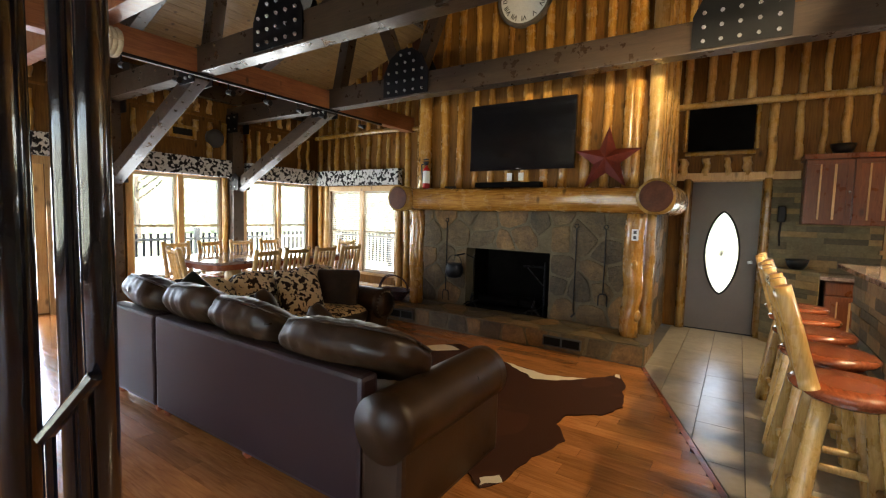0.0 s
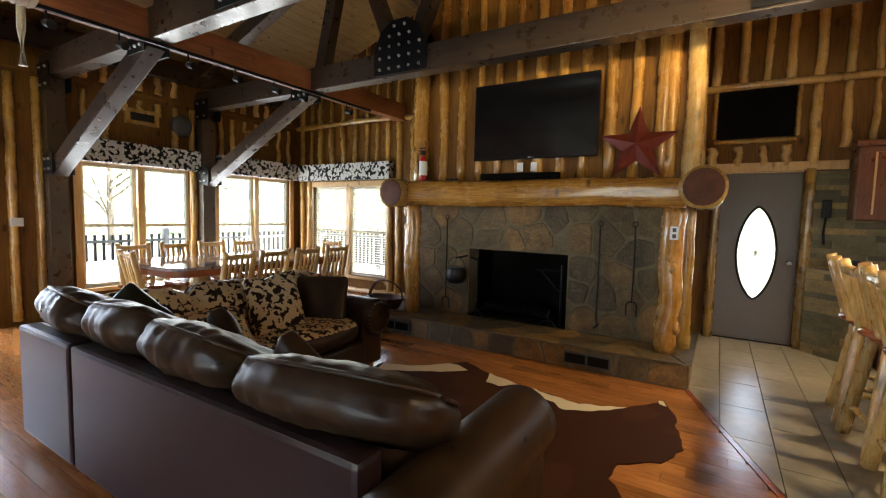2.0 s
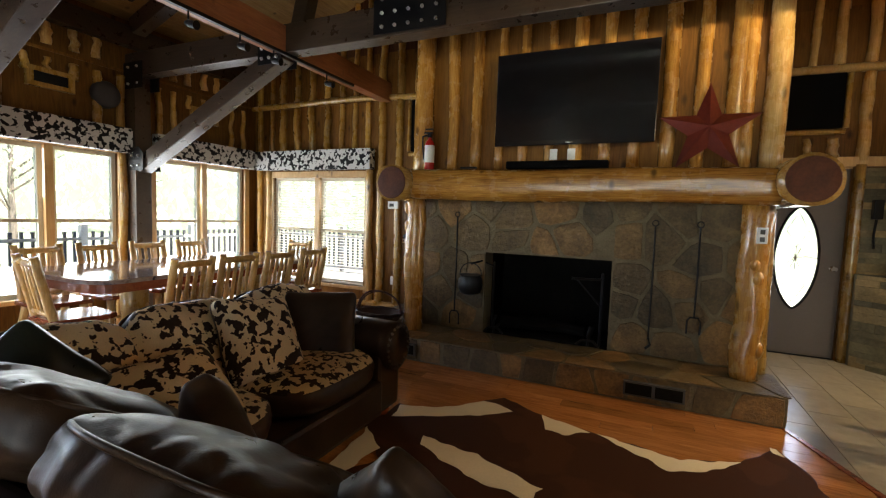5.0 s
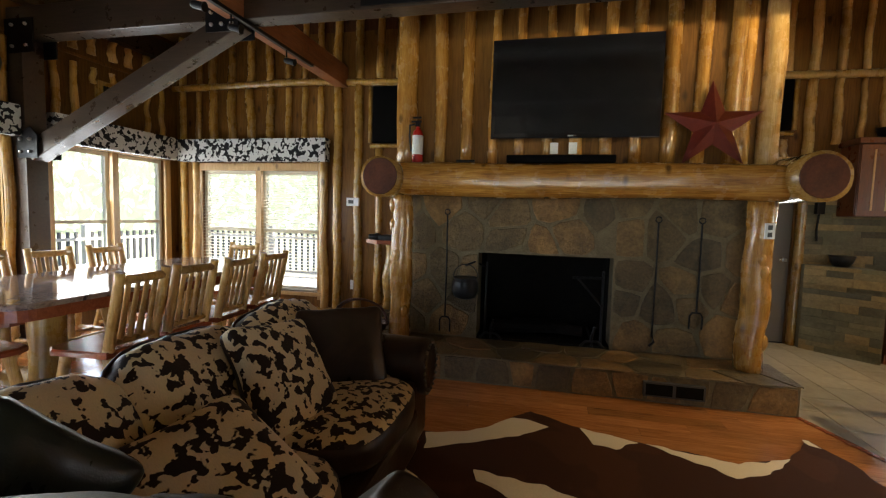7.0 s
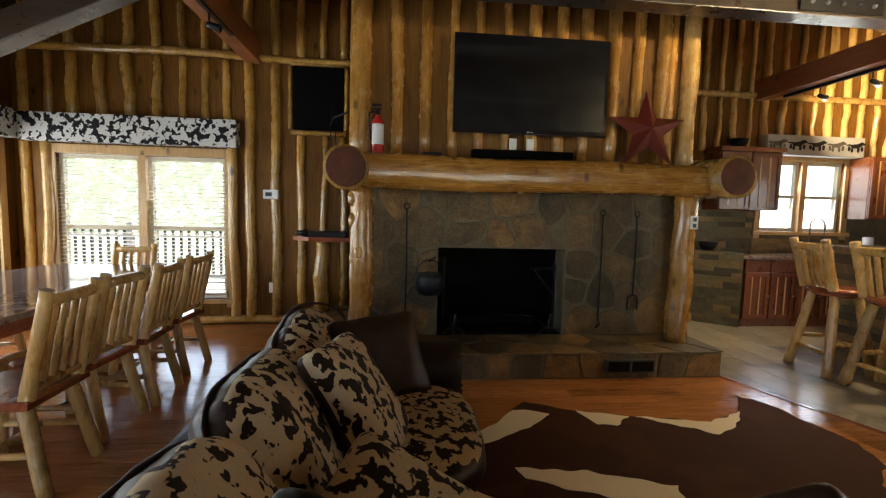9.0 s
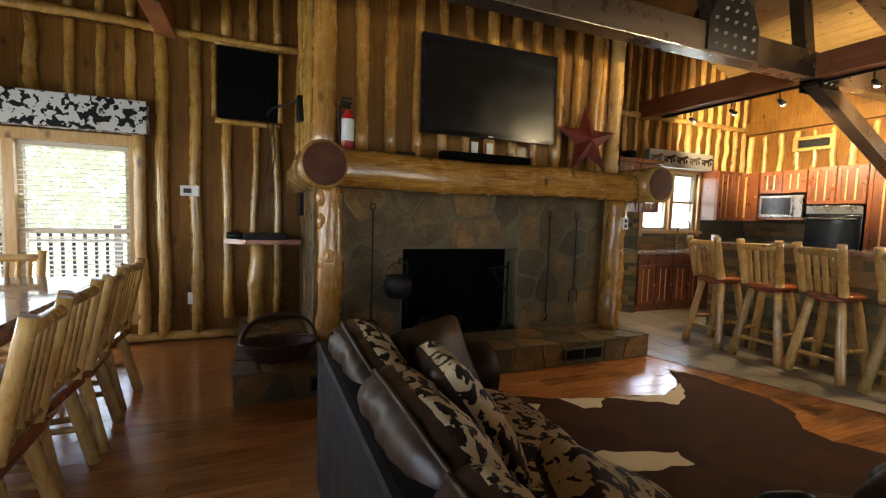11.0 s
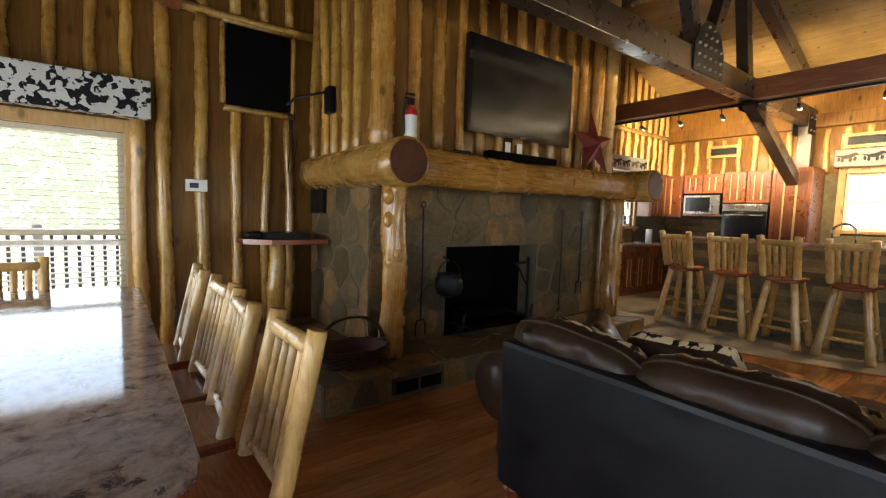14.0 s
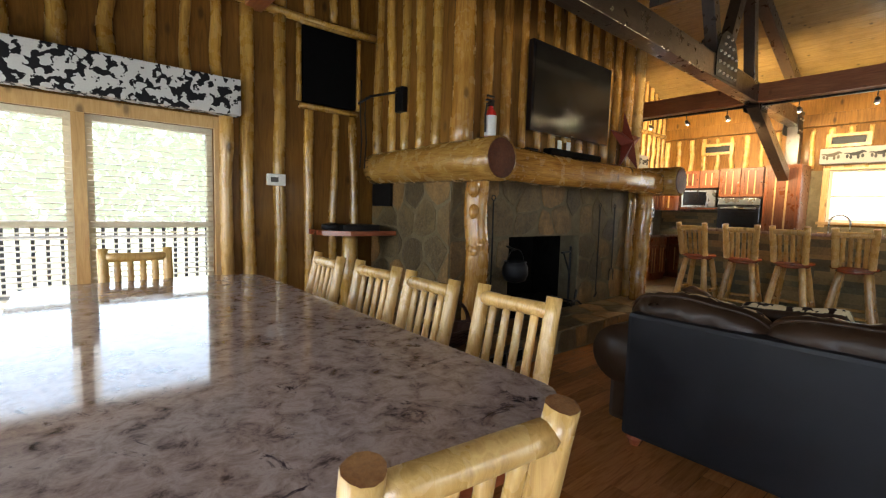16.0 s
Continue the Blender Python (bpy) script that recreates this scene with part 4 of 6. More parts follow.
def tree(x, y, h, s):
    rng = random.Random(s)
    tr = thing("tree", "leafy green deciduous tree beyond the deck, its crown glowing to look sunlit", "tree", "trees")
    bm = bmesh.new()
    limb(bm, (x, y, -1), (x, y, h * 0.55), 0.22, 0.09, 8, 6, 0.1, s, 1, 0.2)
    tips = []
    for k in range(9):
        a, z = rng.uniform(0, 6.28), h * rng.uniform(0.05, 0.5)
        p = (x + math.cos(a) * h * 0.28, y + math.sin(a) * h * 0.28, z + h * rng.uniform(0.05, 0.3))
        limb(bm, (x, y, z), p, 0.07, 0.02, 6, 4, 0.1, s + k, 1, 0.2)
        tips.append(p)
    part("trunk", bm, BARK, tr)
    bm = bmesh.new()
    for k in range(2600):
        c = Vector(rng.choice(tips)) + Vector((rng.gauss(0, 1), rng.gauss(0, 1), rng.gauss(0, 0.8))) * h * 0.11
        q = Euler((rng.uniform(0, 6), rng.uniform(0, 6), 0)).to_matrix()
        r = rng.uniform(0.08, 0.18)
        bm.faces.new([bm.verts.new(c + q @ Vector(v) * r) for v in ((-1, 0, 0), (0, -0.5, 0.15), (1, 0, 0), (0, 0.5, 0.15))])
    # the crown glows too, in place of strong sun on the leaves
    part("crown", bm, WOODSGLOW, tr)


for k, (x, y, h) in enumerate(((-34, 14, 9), (-44, 27, 8.5))):
    tree(x, y, h, 40 + k)


rng = random.Random(77)
verts, faces = [], []
for k in range(6500):
    a = rng.uniform(0.9, 3.5)
    d = rng.uniform(44, 58)
    top = 9 + 4 * noise.noise((math.cos(a) * 5, math.sin(a) * 5, 3)) + 2 * noise.noise((math.cos(a) * 16, math.sin(a) * 16, 8))
    c = Vector((XR + d * math.cos(a), 2 + d * math.sin(a), -1 + top * rng.uniform(0, 1) ** 0.8))
    q = Euler((rng.uniform(0, 6), rng.uniform(0, 6), 0)).to_matrix()
    r = rng.uniform(0.4, 1.0)
    n0 = len(verts)
    verts += [c + q @ Vector(v) * r for v in ((-1, 0, 0), (0, -0.55, 0.2), (1, 0, 0), (0, 0.55, 0.2))]
    faces.append((n0, n0 + 1, n0 + 2, n0 + 3))
# These leaf cards glow by themselves so the distance looks washed out.
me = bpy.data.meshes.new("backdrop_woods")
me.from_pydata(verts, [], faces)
me.materials.append(WOODSGLOW)
tagged(new("backdrop_woods", me), "pale green woods far beyond the deck, glowing to look sunlit", "woods", kind="stuff")


# ---- mantel and fireplace ----
mt = thing("mantel", "varnished log mantel with two red-cored end logs", "mantel")
bm = bmesh.new()
rows = []
for i in range(41):
    f = i / 40
    x = BX0 + 0.08 + (BX1 - BX0 - 0.06) * f
    row = []
    for j in range(28):
        a = 2 * math.pi * j / 28
        c, d = math.cos(a), math.sin(a)
        k = (abs(c) ** 3.4 + abs(d) ** 3.4) ** (-1 / 3.4) * (1 + 0.05 * noise.noise((c * 1.3, d * 1.3, x * 2.2)) + 0.02 * noise.noise((c * 4, d * 4, x * 7)))
        row.append(bm.verts.new((x, 5.14 + c * 0.165 * k, 1.705 + d * 0.148 * k * (1 - 0.06 * f) + 0.02 * noise.noise((x * 0.9, 3, 0)))))
    rows.append(row)
for a, b in zip(rows, rows[1:]):
    for j in range(28):
        bm.faces.new((a[j], a[(j + 1) % 28], b[(j + 1) % 28], b[j]))
bm.faces.new(rows[0][::-1]), bm.faces.new(rows[-1])
bmesh.ops.recalc_face_normals(bm, faces=bm.faces[:])
part("beam_log", bm, MANTELW, mt, "broad flattened golden log", True)
part("end_log", log((-3.955, 4.85, 1.71), (-3.955, 6.65, 1.71), 0.175, 0.165, 22, 14, 0.03, 4, 1.0, 0.01, 0), PINE_Y, mt, "", True)
part("end_log", log((-0.70, 4.85, 1.735), (-0.70, 6.2, 1.735), 0.18, 0.17, 22, 14, 0.03, 5, 1.0, 0.01, 0), PINE_Y, mt, "", True)
for x, z in ((-3.955, 1.71), (-0.70, 1.735)):
    bm = bmesh.new()
    lathe(bm, ((0.155, 0), (0.15, 0.006), (0.08, 0.008), (0.02, 0.008)), 24, Matrix.Translation((x, 4.848, z)) @ Matrix.Rotation(radians(90), 4, "X"))
    part("log_end", bm, ENDGRAIN, mt, "red heartwood log end")
for x, s in ((-3.86, 11), (-0.93, 12)):
    p = thing("mantel_post", "knobbly varnished pine post under the mantel", "post", "mantel posts")
    bm = log((x, 5.19, HZ), (x, 5.19, 1.57), 0.1, 0.1, 14, 22, 0.08, s, 1.0, 0.03)
    rng = random.Random(s)
    for k in range(9):
        a, z = rng.uniform(3.3, 6.1), rng.uniform(0.4, 1.5)
        bmesh.ops.create_icosphere(bm, subdivisions=2, radius=rng.uniform(0.035, 0.055), matrix=Matrix.Translation((x + math.cos(a) * 0.066, 5.19 + math.sin(a) * 0.066, z)) @ Matrix.Diagonal((1, 1, 1.5, 1)))
    part("trunk", bm, PINE, p, "", True)
ol = thing("wall_outlet", "white socket outlet on the mantel post", "outlet")
part("plate", boxes((-0.945, -0.875, 5.065, 5.075, 1.28, 1.40), bevel=0.004), WHITEP, ol)
part("socket", boxes((-0.925, -0.895, 5.061, 5.066, 1.295, 1.33)), VENTG, ol)
part("socket", boxes((-0.925, -0.895, 5.061, 5.066, 1.35, 1.385)), VENTG, ol)
for x0, x1 in ((-1.78, -1.35), (-4.05, -3.63)):
    v = thing("hearth_vent", "black metal vent in the hearth front", "vent", "hearth vents")
    part("frame", boxes((x0, x1, HY - 0.045, HY + 0.01, 0.06, 0.17)), VENTG, v)
    part("grille", boxes((x0 + 0.015, (x0 + x1) / 2 - 0.012, HY - 0.048, HY - 0.04, 0.072, 0.158), ((x0 + x1) / 2 + 0.012, x1 - 0.015, HY - 0.048, HY - 0.04, 0.072, 0.158)), SOOT, v)
v = thing("wall_vent", "black metal vent in the stone side of the chimney", "vent")
part("grille", boxes((BX0 - 0.045, BX0 - 0.01, 6.32, 6.66, 1.32, 1.55), bevel=0.004), IRON, v)


def iron_tool(x, z0, z1, seed, fork):
    t = thing("fireplace_tool", "long black iron fire tool hung on the stone", "fire tool", "fire tools")
    bm = bmesh.new()
    y = BY - 0.055
    tube(bm, [(x, y, z0), (x + 0.004, y, (z0 + z1) / 2), (x, y, z1)], 0.008, 6)
    part("shaft", bm, IRON, t)
    bm = bmesh.new()
    tube(bm, [(x + math.sin(k * 0.7) * 0.025, y, z1 + 0.025 - math.cos(k * 0.7) * 0.025) for k in range(10)], 0.006, 6)
    part("ring", bm, IRON, t)
    bm = bmesh.new()
    if fork:
        tube(bm, [(x - 0.05, y, z0 - 0.14), (x - 0.05, y, z0 - 0.03), (x - 0.03, y, z0), (x + 0.03, y, z0), (x + 0.05, y, z0 - 0.03), (x + 0.05, y, z0 - 0.14)], 0.008, 6)
    else:
        tube(bm, [(x, y, z0), (x + 0.02, y, z0 - 0.06), (x - 0.02, y, z0 - 0.1)], 0.012, 6)
    part("head", bm, IRON, t)


iron_tool(-3.47, 0.42, 1.4, 1, True)
iron_tool(-1.62, 0.4, 1.38, 2, False)
iron_tool(-1.28, 0.62, 1.38, 3, True)
po = thing("iron_pot", "black cast iron pot hung on a fireplace crane", "pot")
part("bowl", lathe(bmesh.new(), ((0.05, -0.1), (0.1, -0.08), (0.125, -0.02), (0.12, 0.05), (0.1, 0.09), (0.112, 0.1), (0.09, 0.095)), 20, Matrix.Translation((-3.26, BY - 0.17, 0.73))), IRON, po, "", True)
bm = bmesh.new()
tube(bm, [(-3.26 + 0.115 * math.cos(a), BY - 0.17, 0.83 + 0.12 * math.sin(a)) for a in [k * math.pi / 10 for k in range(11)]], 0.005, 6)
part("bail", bm, IRON, po)
bm = bmesh.new()
tube(bm, [(-3.26, BY - 0.17, 0.94), (-3.2, BY + 0.0, 0.96), (-3.1, BY + 0.1, 0.9)], 0.01, 6)
tube(bm, [(-3.1, BY + 0.1, 0.25), (-3.1, BY + 0.1, 0.95)], 0.012, 6)
part("crane", bm, IRON, po)
cr = thing("fireplace_crane", "black iron swing arm inside the firebox", "crane")
bm = bmesh.new()
tube(bm, [(-2.03, BY + 0.05, 0.24), (-2.03, BY + 0.05, 0.92)], 0.014, 6)
tube(bm, [(-2.03, BY + 0.05, 0.86), (-2.3, BY - 0.02, 0.86)], 0.012, 6)
tube(bm, [(-2.03, BY + 0.05, 0.6), (-2.25, BY - 0.01, 0.85)], 0.01, 6)
part("arm", bm, IRON, cr)
for x in (-3.02, -2.12):
    fd_ = thing("andiron", "black wrought iron andiron on the hearth", "andiron", "andirons")
    bm = bmesh.new()
    tube(bm, [(x, BY - 0.09, HZ + 0.04), (x, BY - 0.1, 0.36), (x + 0.02, BY - 0.1, 0.44)], 0.014, 6)
    tube(bm, [(x - 0.1, BY - 0.12, HZ + 0.045), (x - 0.05, BY - 0.1, HZ + 0.09), (x + 0.05, BY - 0.1, HZ + 0.09), (x + 0.1, BY - 0.12, HZ + 0.045)], 0.012, 6)
    tube(bm, [(x, BY - 0.09, HZ + 0.08), (x, BY + 0.4, HZ + 0.1)], 0.012, 6)
    part("frame", bm, IRON, fd_)
for k, (x, y, a) in enumerate(((-2.75, 5.62, 8), (-2.45, 5.7, -12), (-2.6, 5.85, 20))):
    lg = thing("firewood_log", "charred firewood log in the firebox", "firewood", "firewood")
    c, s = math.cos(radians(a)), math.sin(radians(a))
    part("wood", log((x - 0.28 * c, y - 0.28 * s, 0.32), (x + 0.28 * c, y + 0.28 * s, 0.32), 0.06, 0.05, 8, 6, 0.12, k), SOOT, lg)

# television, sound bar, star, extinguisher, clock
tv = thing("television", "large black flat television on the chimney wall", "television")
part("bezel", boxes((-3.08, -1.67, 5.30, 5.36, 2.09, 2.945), bevel=0.008), GLOSSBLACK, tv)
part("screen", boxes((-3.045, -1.705, 5.296, 5.302, 2.135, 2.91)), SCREEN, tv)
part("wall_mount", boxes((-2.6, -2.2, 5.36, BY, 2.35, 2.7)), IRON, tv)
part("logo", boxes((-2.41, -2.34, 5.297, 5.30, 2.105, 2.115)), SILVER, tv)
sb = thing("sound_bar", "low black sound bar on the mantel", "sound bar")
part("body", boxes((-2.92, -2.02, 5.16, 5.26, 1.865, 1.93), bevel=0.012), CLOTHBLACK, sb)
for x in (-2.52, -2.36):
    o = thing("wall_outlet", "white cable outlet plate under the television", "outlet", "cable outlets")
    part("plate", boxes((x - 0.035, x + 0.035, BY - 0.078, BY - 0.07, 1.96, 2.06), bevel=0.003), WHITEP, o)
    part("box", boxes((x - 0.03, x + 0.03, BY - 0.07, BY, 1.97, 2.05)), BOARD, o)
st = thing("star", "red tin five-pointed barn star leaning on the mantel", "star ornament")
bm = bmesh.new()
pts = [bm.verts.new(((0.385 if k % 2 == 0 else 0.15) * math.sin(k * math.pi / 5), 0, (0.385 if k % 2 == 0 else 0.15) * math.cos(k * math.pi / 5))) for k in range(10)]
top, back = bm.verts.new((0, -0.09, 0)), bm.verts.new((0, 0.01, 0))
for k in range(10):
    bm.faces.new((pts[k], pts[(k + 1) % 10], top))
    bm.faces.new((pts[(k + 1) % 10], pts[k], back))
bmesh.ops.recalc_face_normals(bm, faces=bm.faces[:])
part("body", bm, REDMETAL, st, "", False, pose(-1.29, 5.27, 2.165, -8, 0, 0))
ex = thing("fire_extinguisher", "small red fire extinguisher with a white label", "fire extinguisher", "", pose(-3.73, 5.2, 1.865))
part("cylinder", lathe(bmesh.new(), ((0.045, 0), (0.05, 0.01), (0.05, 0.24), (0.042, 0.275), (0.02, 0.3), (0.018, 0.32)), 18), REDGLOSS, ex, "", True)
part("label", lathe(bmesh.new(), ((0.0508, 0.07), (0.0508, 0.24)), 18), WHITEP, ex, "white instruction label")
part("valve", boxes((-0.018, 0.018, -0.02, 0.02, 0.32, 0.36), (-0.06, 0.03, -0.01, 0.01, 0.36, 0.375), (-0.05, 0.03, -0.01, 0.01, 0.395, 0.41)), IRON, ex)
bm = bmesh.new()
tube(bm, [(-0.02, -0.02, 0.34), (-0.07, -0.02, 0.33), (-0.075, -0.01, 0.24), (-0.06, 0, 0.1)], 0.009, 6)
part("hose", bm, IRON, ex)
for x, w in ((-3.35, 0.16),):
    rc = thing("remote_control", "black remote control lying on the mantel", "remote control")
    part("body", boxes((x, x + w, 5.1, 5.14, 1.862, 1.88), bevel=0.005), IRON, rc)
ck = thing("wall_clock", "round white-faced wall clock with Roman numerals", "clock", "", Matrix.Translation((-2.4, BY - 0.07, 4.23)) @ Matrix.Rotation(radians(90), 4, "X"))
part("rim", lathe(bmesh.new(), ((0.36, -0.06), (0.37, 0), (0.36, 0.03), (0.33, 0.035), (0.32, 0.01)), 40), BARK, ck, "", True)
part("dial", lathe(bmesh.new(), ((0.325, 0.0), (0.325, 0.012)), 40), WHITEP, ck)
for k, s in enumerate(("XII", "I", "II", "III", "IV", "V", "VI", "VII", "VIII", "IX", "X", "XI")):
    cu = bpy.data.curves.new("numeral", "FONT")
    cu.body, cu.size, cu.align_x, cu.align_y, cu.extrude = s, 0.085, "CENTER", "CENTER", 0.002
    a = radians(-30 * k)
    o = new("numeral", cu)
    o.data.materials.append(IRON)
    o.parent = ck
    o.matrix_basis = Matrix.Rotation(a, 4, "Z") @ Matrix.Translation((0, 0.26, 0.016))
for a, le in ((40, 0.16), (-70, 0.23)):
    part("clock_hand", box(bmesh.new(), -0.008, 0.008, -0.03, le, 0.018, 0.022, 0, Matrix.Rotation(radians(a), 4, "Z")), IRON, ck)


def speaker(x0, x1, y, z0, z1):
    s = thing("wall_speaker", "black cloth-fronted speaker framed with cedar poles", "speaker", "wall speakers")
    part("grille", boxes((x0, x1, y - 0.06, y, z0, z1), bevel=0.006), CLOTHBLACK, s)
    for a, b in (((x0 - 0.03, z0 - 0.04), (x1 + 0.03, z0 - 0.04)), ((x0 - 0.03, z1 + 0.03), (x1 + 0.03, z1 + 0.03)), ((x0 - 0.035, z0), (x0 - 0.035, z1)), ((x1 + 0.035, z0), (x1 + 0.035, z1))):
        part("frame", log((a[0], y - 0.04, a[1]), (b[0], y - 0.04, b[1]), 0.028, 0.025, 8, 5, 0.06, 1), POLE, s, "", True)


speaker(-4.76, -4.2, YN, 2.29, 2.99)
speaker(-0.66, 0.09, YK, 2.46, 3.02)
th = thing("thermostat", "small white wall thermostat with grey display", "thermostat")
part("body", boxes((-5.1, -4.93, YN - 0.07, YN - 0.03, 1.48, 1.585), bevel=0.006), WHITEP, th)
part("display", boxes((-5.07, -5.0, YN - 0.073, YN - 0.068, 1.51, 1.555)), VENTG, th)
part("mount", boxes((-5.07, -4.96, YN - 0.03, YN, 1.5, 1.57)), WHITEP, th)

# corner shelf with a disc player, bracket with a rope
sh = thing("corner_shelf", "small wooden shelf on a log leg", "shelf")
part("board", prism([(-4.7, 6.67), (-4.7, 6.38), (-4.5, 6.2), (-3.99, 6.2), (-3.99, 6.67)], 1.03, 1.075), SEATRED, sh)
part("leg", log((-4.4, 6.42, HZ), (-4.4, 6.42, 1.03), 0.085, 0.07, 12, 12, 0.08, 21, 1, 0.03), POLE, sh, "", True)
pl = thing("media_player", "black media player on the corner shelf", "media player")
part("body", boxes((-4.52, -4.12, 6.3, 6.6, 1.075, 1.13), bevel=0.006), IRON, pl)
pl = thing("game_controller", "black tangle of controllers and cable on the shelf", "controller")
part("body", pillow(0.16, 0.14, 0.07, 4, 0.2, 0.02), IRON, pl, "", True, pose(-4.6, 6.42, 1.11))
hk = thing("wall_hook", "black iron bracket with hanging dark ropes", "hook")
bm = bmesh.new()
tube(bm, [(BX0 - 0.05, 6.1, 2.42), (BX0 - 0.3, 6.3, 2.36), (BX0 - 0.36, 6.42, 2.3)], 0.012, 6)
part("bracket", bm, IRON, hk)
part("plate", boxes((BX0 - 0.1, BX0 - 0.03, 6.06, 6.19, 2.22, 2.46), bevel=0.02), IRON, hk)
for k, d_ in enumerate((0.0, 0.05)):
    bm = bmesh.new()
    tube(bm, [(BX0 - 0.34 + d_, 6.4, 2.52 - d_ * 3), (BX0 - 0.35 + d_, 6.4, 2.2), (BX0 - 0.33 + d_, 6.4, 1.95), (BX0 - 0.36 + d_, 6.38, 1.68)], 0.007, 6)
    part("cord", bm, IRON, hk)
bk = thing("basket", "dark woven wicker basket with a hoop handle on the hearth", "basket", "", pose(-4.24, 5.12, HZ + 0.01) @ Matrix.Diagonal((0.9, 0.9, 0.72, 1)))
bm = bmesh.new()
for k in range(9):
    z = 0.02 + k * 0.022
    r = 0.17 + 0.09 * k / 8
    tube(bm, [(r * 1.2 * math.cos(a), r * 0.8 * math.sin(a), z + 0.006 * math.sin(a * 11 + k * 3.1)) for a in [j * math.pi / 24 for j in range(49)]], 0.013, 6)
part("weave", bm, WICKER, bk)
part("bottom", lathe(bmesh.new(), ((0.14, 0), (0.165, 0.02), (0.25, 0.19), (0.235, 0.19), (0.15, 0.03)), 24, Matrix.Diagonal((1.2, 0.8, 1, 1))), WICKER, bk)
bm = bmesh.new()
tube(bm, [(0.3 * math.cos(a), 0.02 * math.sin(3 * a), 0.2 + 0.3 * math.sin(a)) for a in [k * math.pi / 16 for k in range(17)]], 0.014, 6)
tube(bm, [(0.29 * math.cos(a), 0.03, 0.2 + 0.28 * math.sin(a + 0.05)) for a in [k * math.pi / 16 for k in range(17)]], 0.01, 6)
part("hoop_handle", bm, WICKER, bk)


# ---- sofas ----
def sofa_south():
    s = thing("sofa", "dark brown leather sofa with loose back cushions", "sofa")
    for a, b in ((-4.17, -3.44), (-3.42, -1.42)):
        part("back_frame", boxes((a, b, 1.5, 1.62, 0.06, 0.73), bevel=0.025), BACKING, s, "flat brown vinyl back")
    part("seat_frame", boxes((-4.1, -1.5, 1.62, 2.42, 0.06, 0.3), bevel=0.02), LEATHER, s)
    part("arm", boxes((-1.42, -1.17, 1.5, 2.46, 0.06, 0.5), bevel=0.03), LEATHER, s, "padded leather arm")
    part("arm_roll", log((-1.295, 1.49, 0.52), (-1.295, 2.48, 0.52), 0.16, 0.16, 28, 14, 0.008, 9), LEATHER, s, "rolled arm top", True)
    for k in range(3):
        part("seat_cushion", pillow(0.84, 0.8, 0.2, k, 0.1, 0.012), LEATHER, s, "", True, pose(-3.7 + k * 0.87, 2.05, 0.39))
    for k, (x, w, z) in enumerate(((-3.86, 0.68, 0.77), (-3.2, 0.66, 0.775), (-2.55, 0.72, 0.755), (-1.74, 0.9, 0.755))):
        m = pose(x, 1.77, z, 58 + k, 3 * (-1) ** k, 2 * k - 3)
        c = part("back_cushion", pillow(w, 0.26, 0.52, 20 + k, 0.5, 0.016, 44), LEATHER, s, "plump creased leather cushion", True, m)
        part("piping", piping(w * 0.94, 0.26, 0.485, 20 + k, 0.016), LEATHER, c, "", True, Matrix.Translation((0, 0.066, 0)))
    for x in (-4.1, -3.5, -3.36, -2.4, -1.3):
        part("foot", lathe(bmesh.new(), ((0.02, 0), (0.035, 0.03), (0.03, 0.06)), 12, Matrix.Translation((x, 1.56, 0))), SEATRED, s)
    return s


def sofa_west():
    s = thing("sofa", "dark leather sofa upholstered with cowhide print, back to the dining table", "sofa")
    part("back_frame", boxes((-4.14, -4.0, 1.75, 3.68, 0.06, 0.765), bevel=0.025), VINYLBACK, s, "flat dark vinyl back")
    part("seat_frame", boxes((-4.0, -3.22, 1.75, 3.6, 0.06, 0.3), bevel=0.03), LEATHER, s)
    part("arm", boxes((-4.0, -3.24, 3.56, 3.84, 0.06, 0.46), bevel=0.03), LEATHER, s, "padded leather arm")
    part("arm_roll", log((-4.1, 3.74, 0.5), (-3.2, 3.74, 0.5), 0.165, 0.165, 28, 12, 0.008, 8), LEATHER, s, "rolled arm top with nailheads", True)
    nail = None
    for k in range(22):
        a = 2 * math.pi * k / 22
        bm = bmesh.new()
        if nail is None:
            bmesh.ops.create_icosphere(bm, subdivisions=1, radius=0.012)
        o = part("nailhead", bm, BARK, s, "", False, pose(-3.195, 3.74 + 0.14 * math.cos(a), 0.5 + 0.14 * math.sin(a)))
        nail = nail or o.data
        o.data = nail
    for k in range(2):
        bm = pillow(0.9, 0.9, 0.24, 5 + k, 0.1, 0.015, 24)
        for f in bm.faces:
            f.material_index = 1 if f.calc_center_median().z > 0.06 else 0
        part("seat_cushion", bm, [LEATHER, COWSEAT], s, "cowhide print seat cushion", True, pose(-3.62, 2.3 + k * 0.87, 0.41))
    for k in range(3):
        bm = pillow(0.73, 0.27, 0.55, 41 + k, 0.3, 0.016, 40)
        for f in bm.faces:
            f.material_index = 1 if f.calc_center_median().y < -0.05 else 0
        c = part("back_cushion", bm, [LEATHER, COWSEAT], s, "leather back cushion with a cowhide print front", True, pose(-3.9, 2.08 + k * 0.65, 0.635, -33, 3 - 3 * k, 90))
        part("piping", piping(0.73, 0.27, 0.55, 41 + k, 0.016), LEATHER, c, "", True)
    for x, y in ((-4.08, 3.62), (-4.08, 1.85), (-3.3, 3.72)):
        part("foot", lathe(bmesh.new(), ((0.03, 0), (0.05, 0.04), (0.04, 0.07)), 12, Matrix.Translation((x, y, 0))), SEATRED, s)
    return s


sofa_south()
sofa_west()


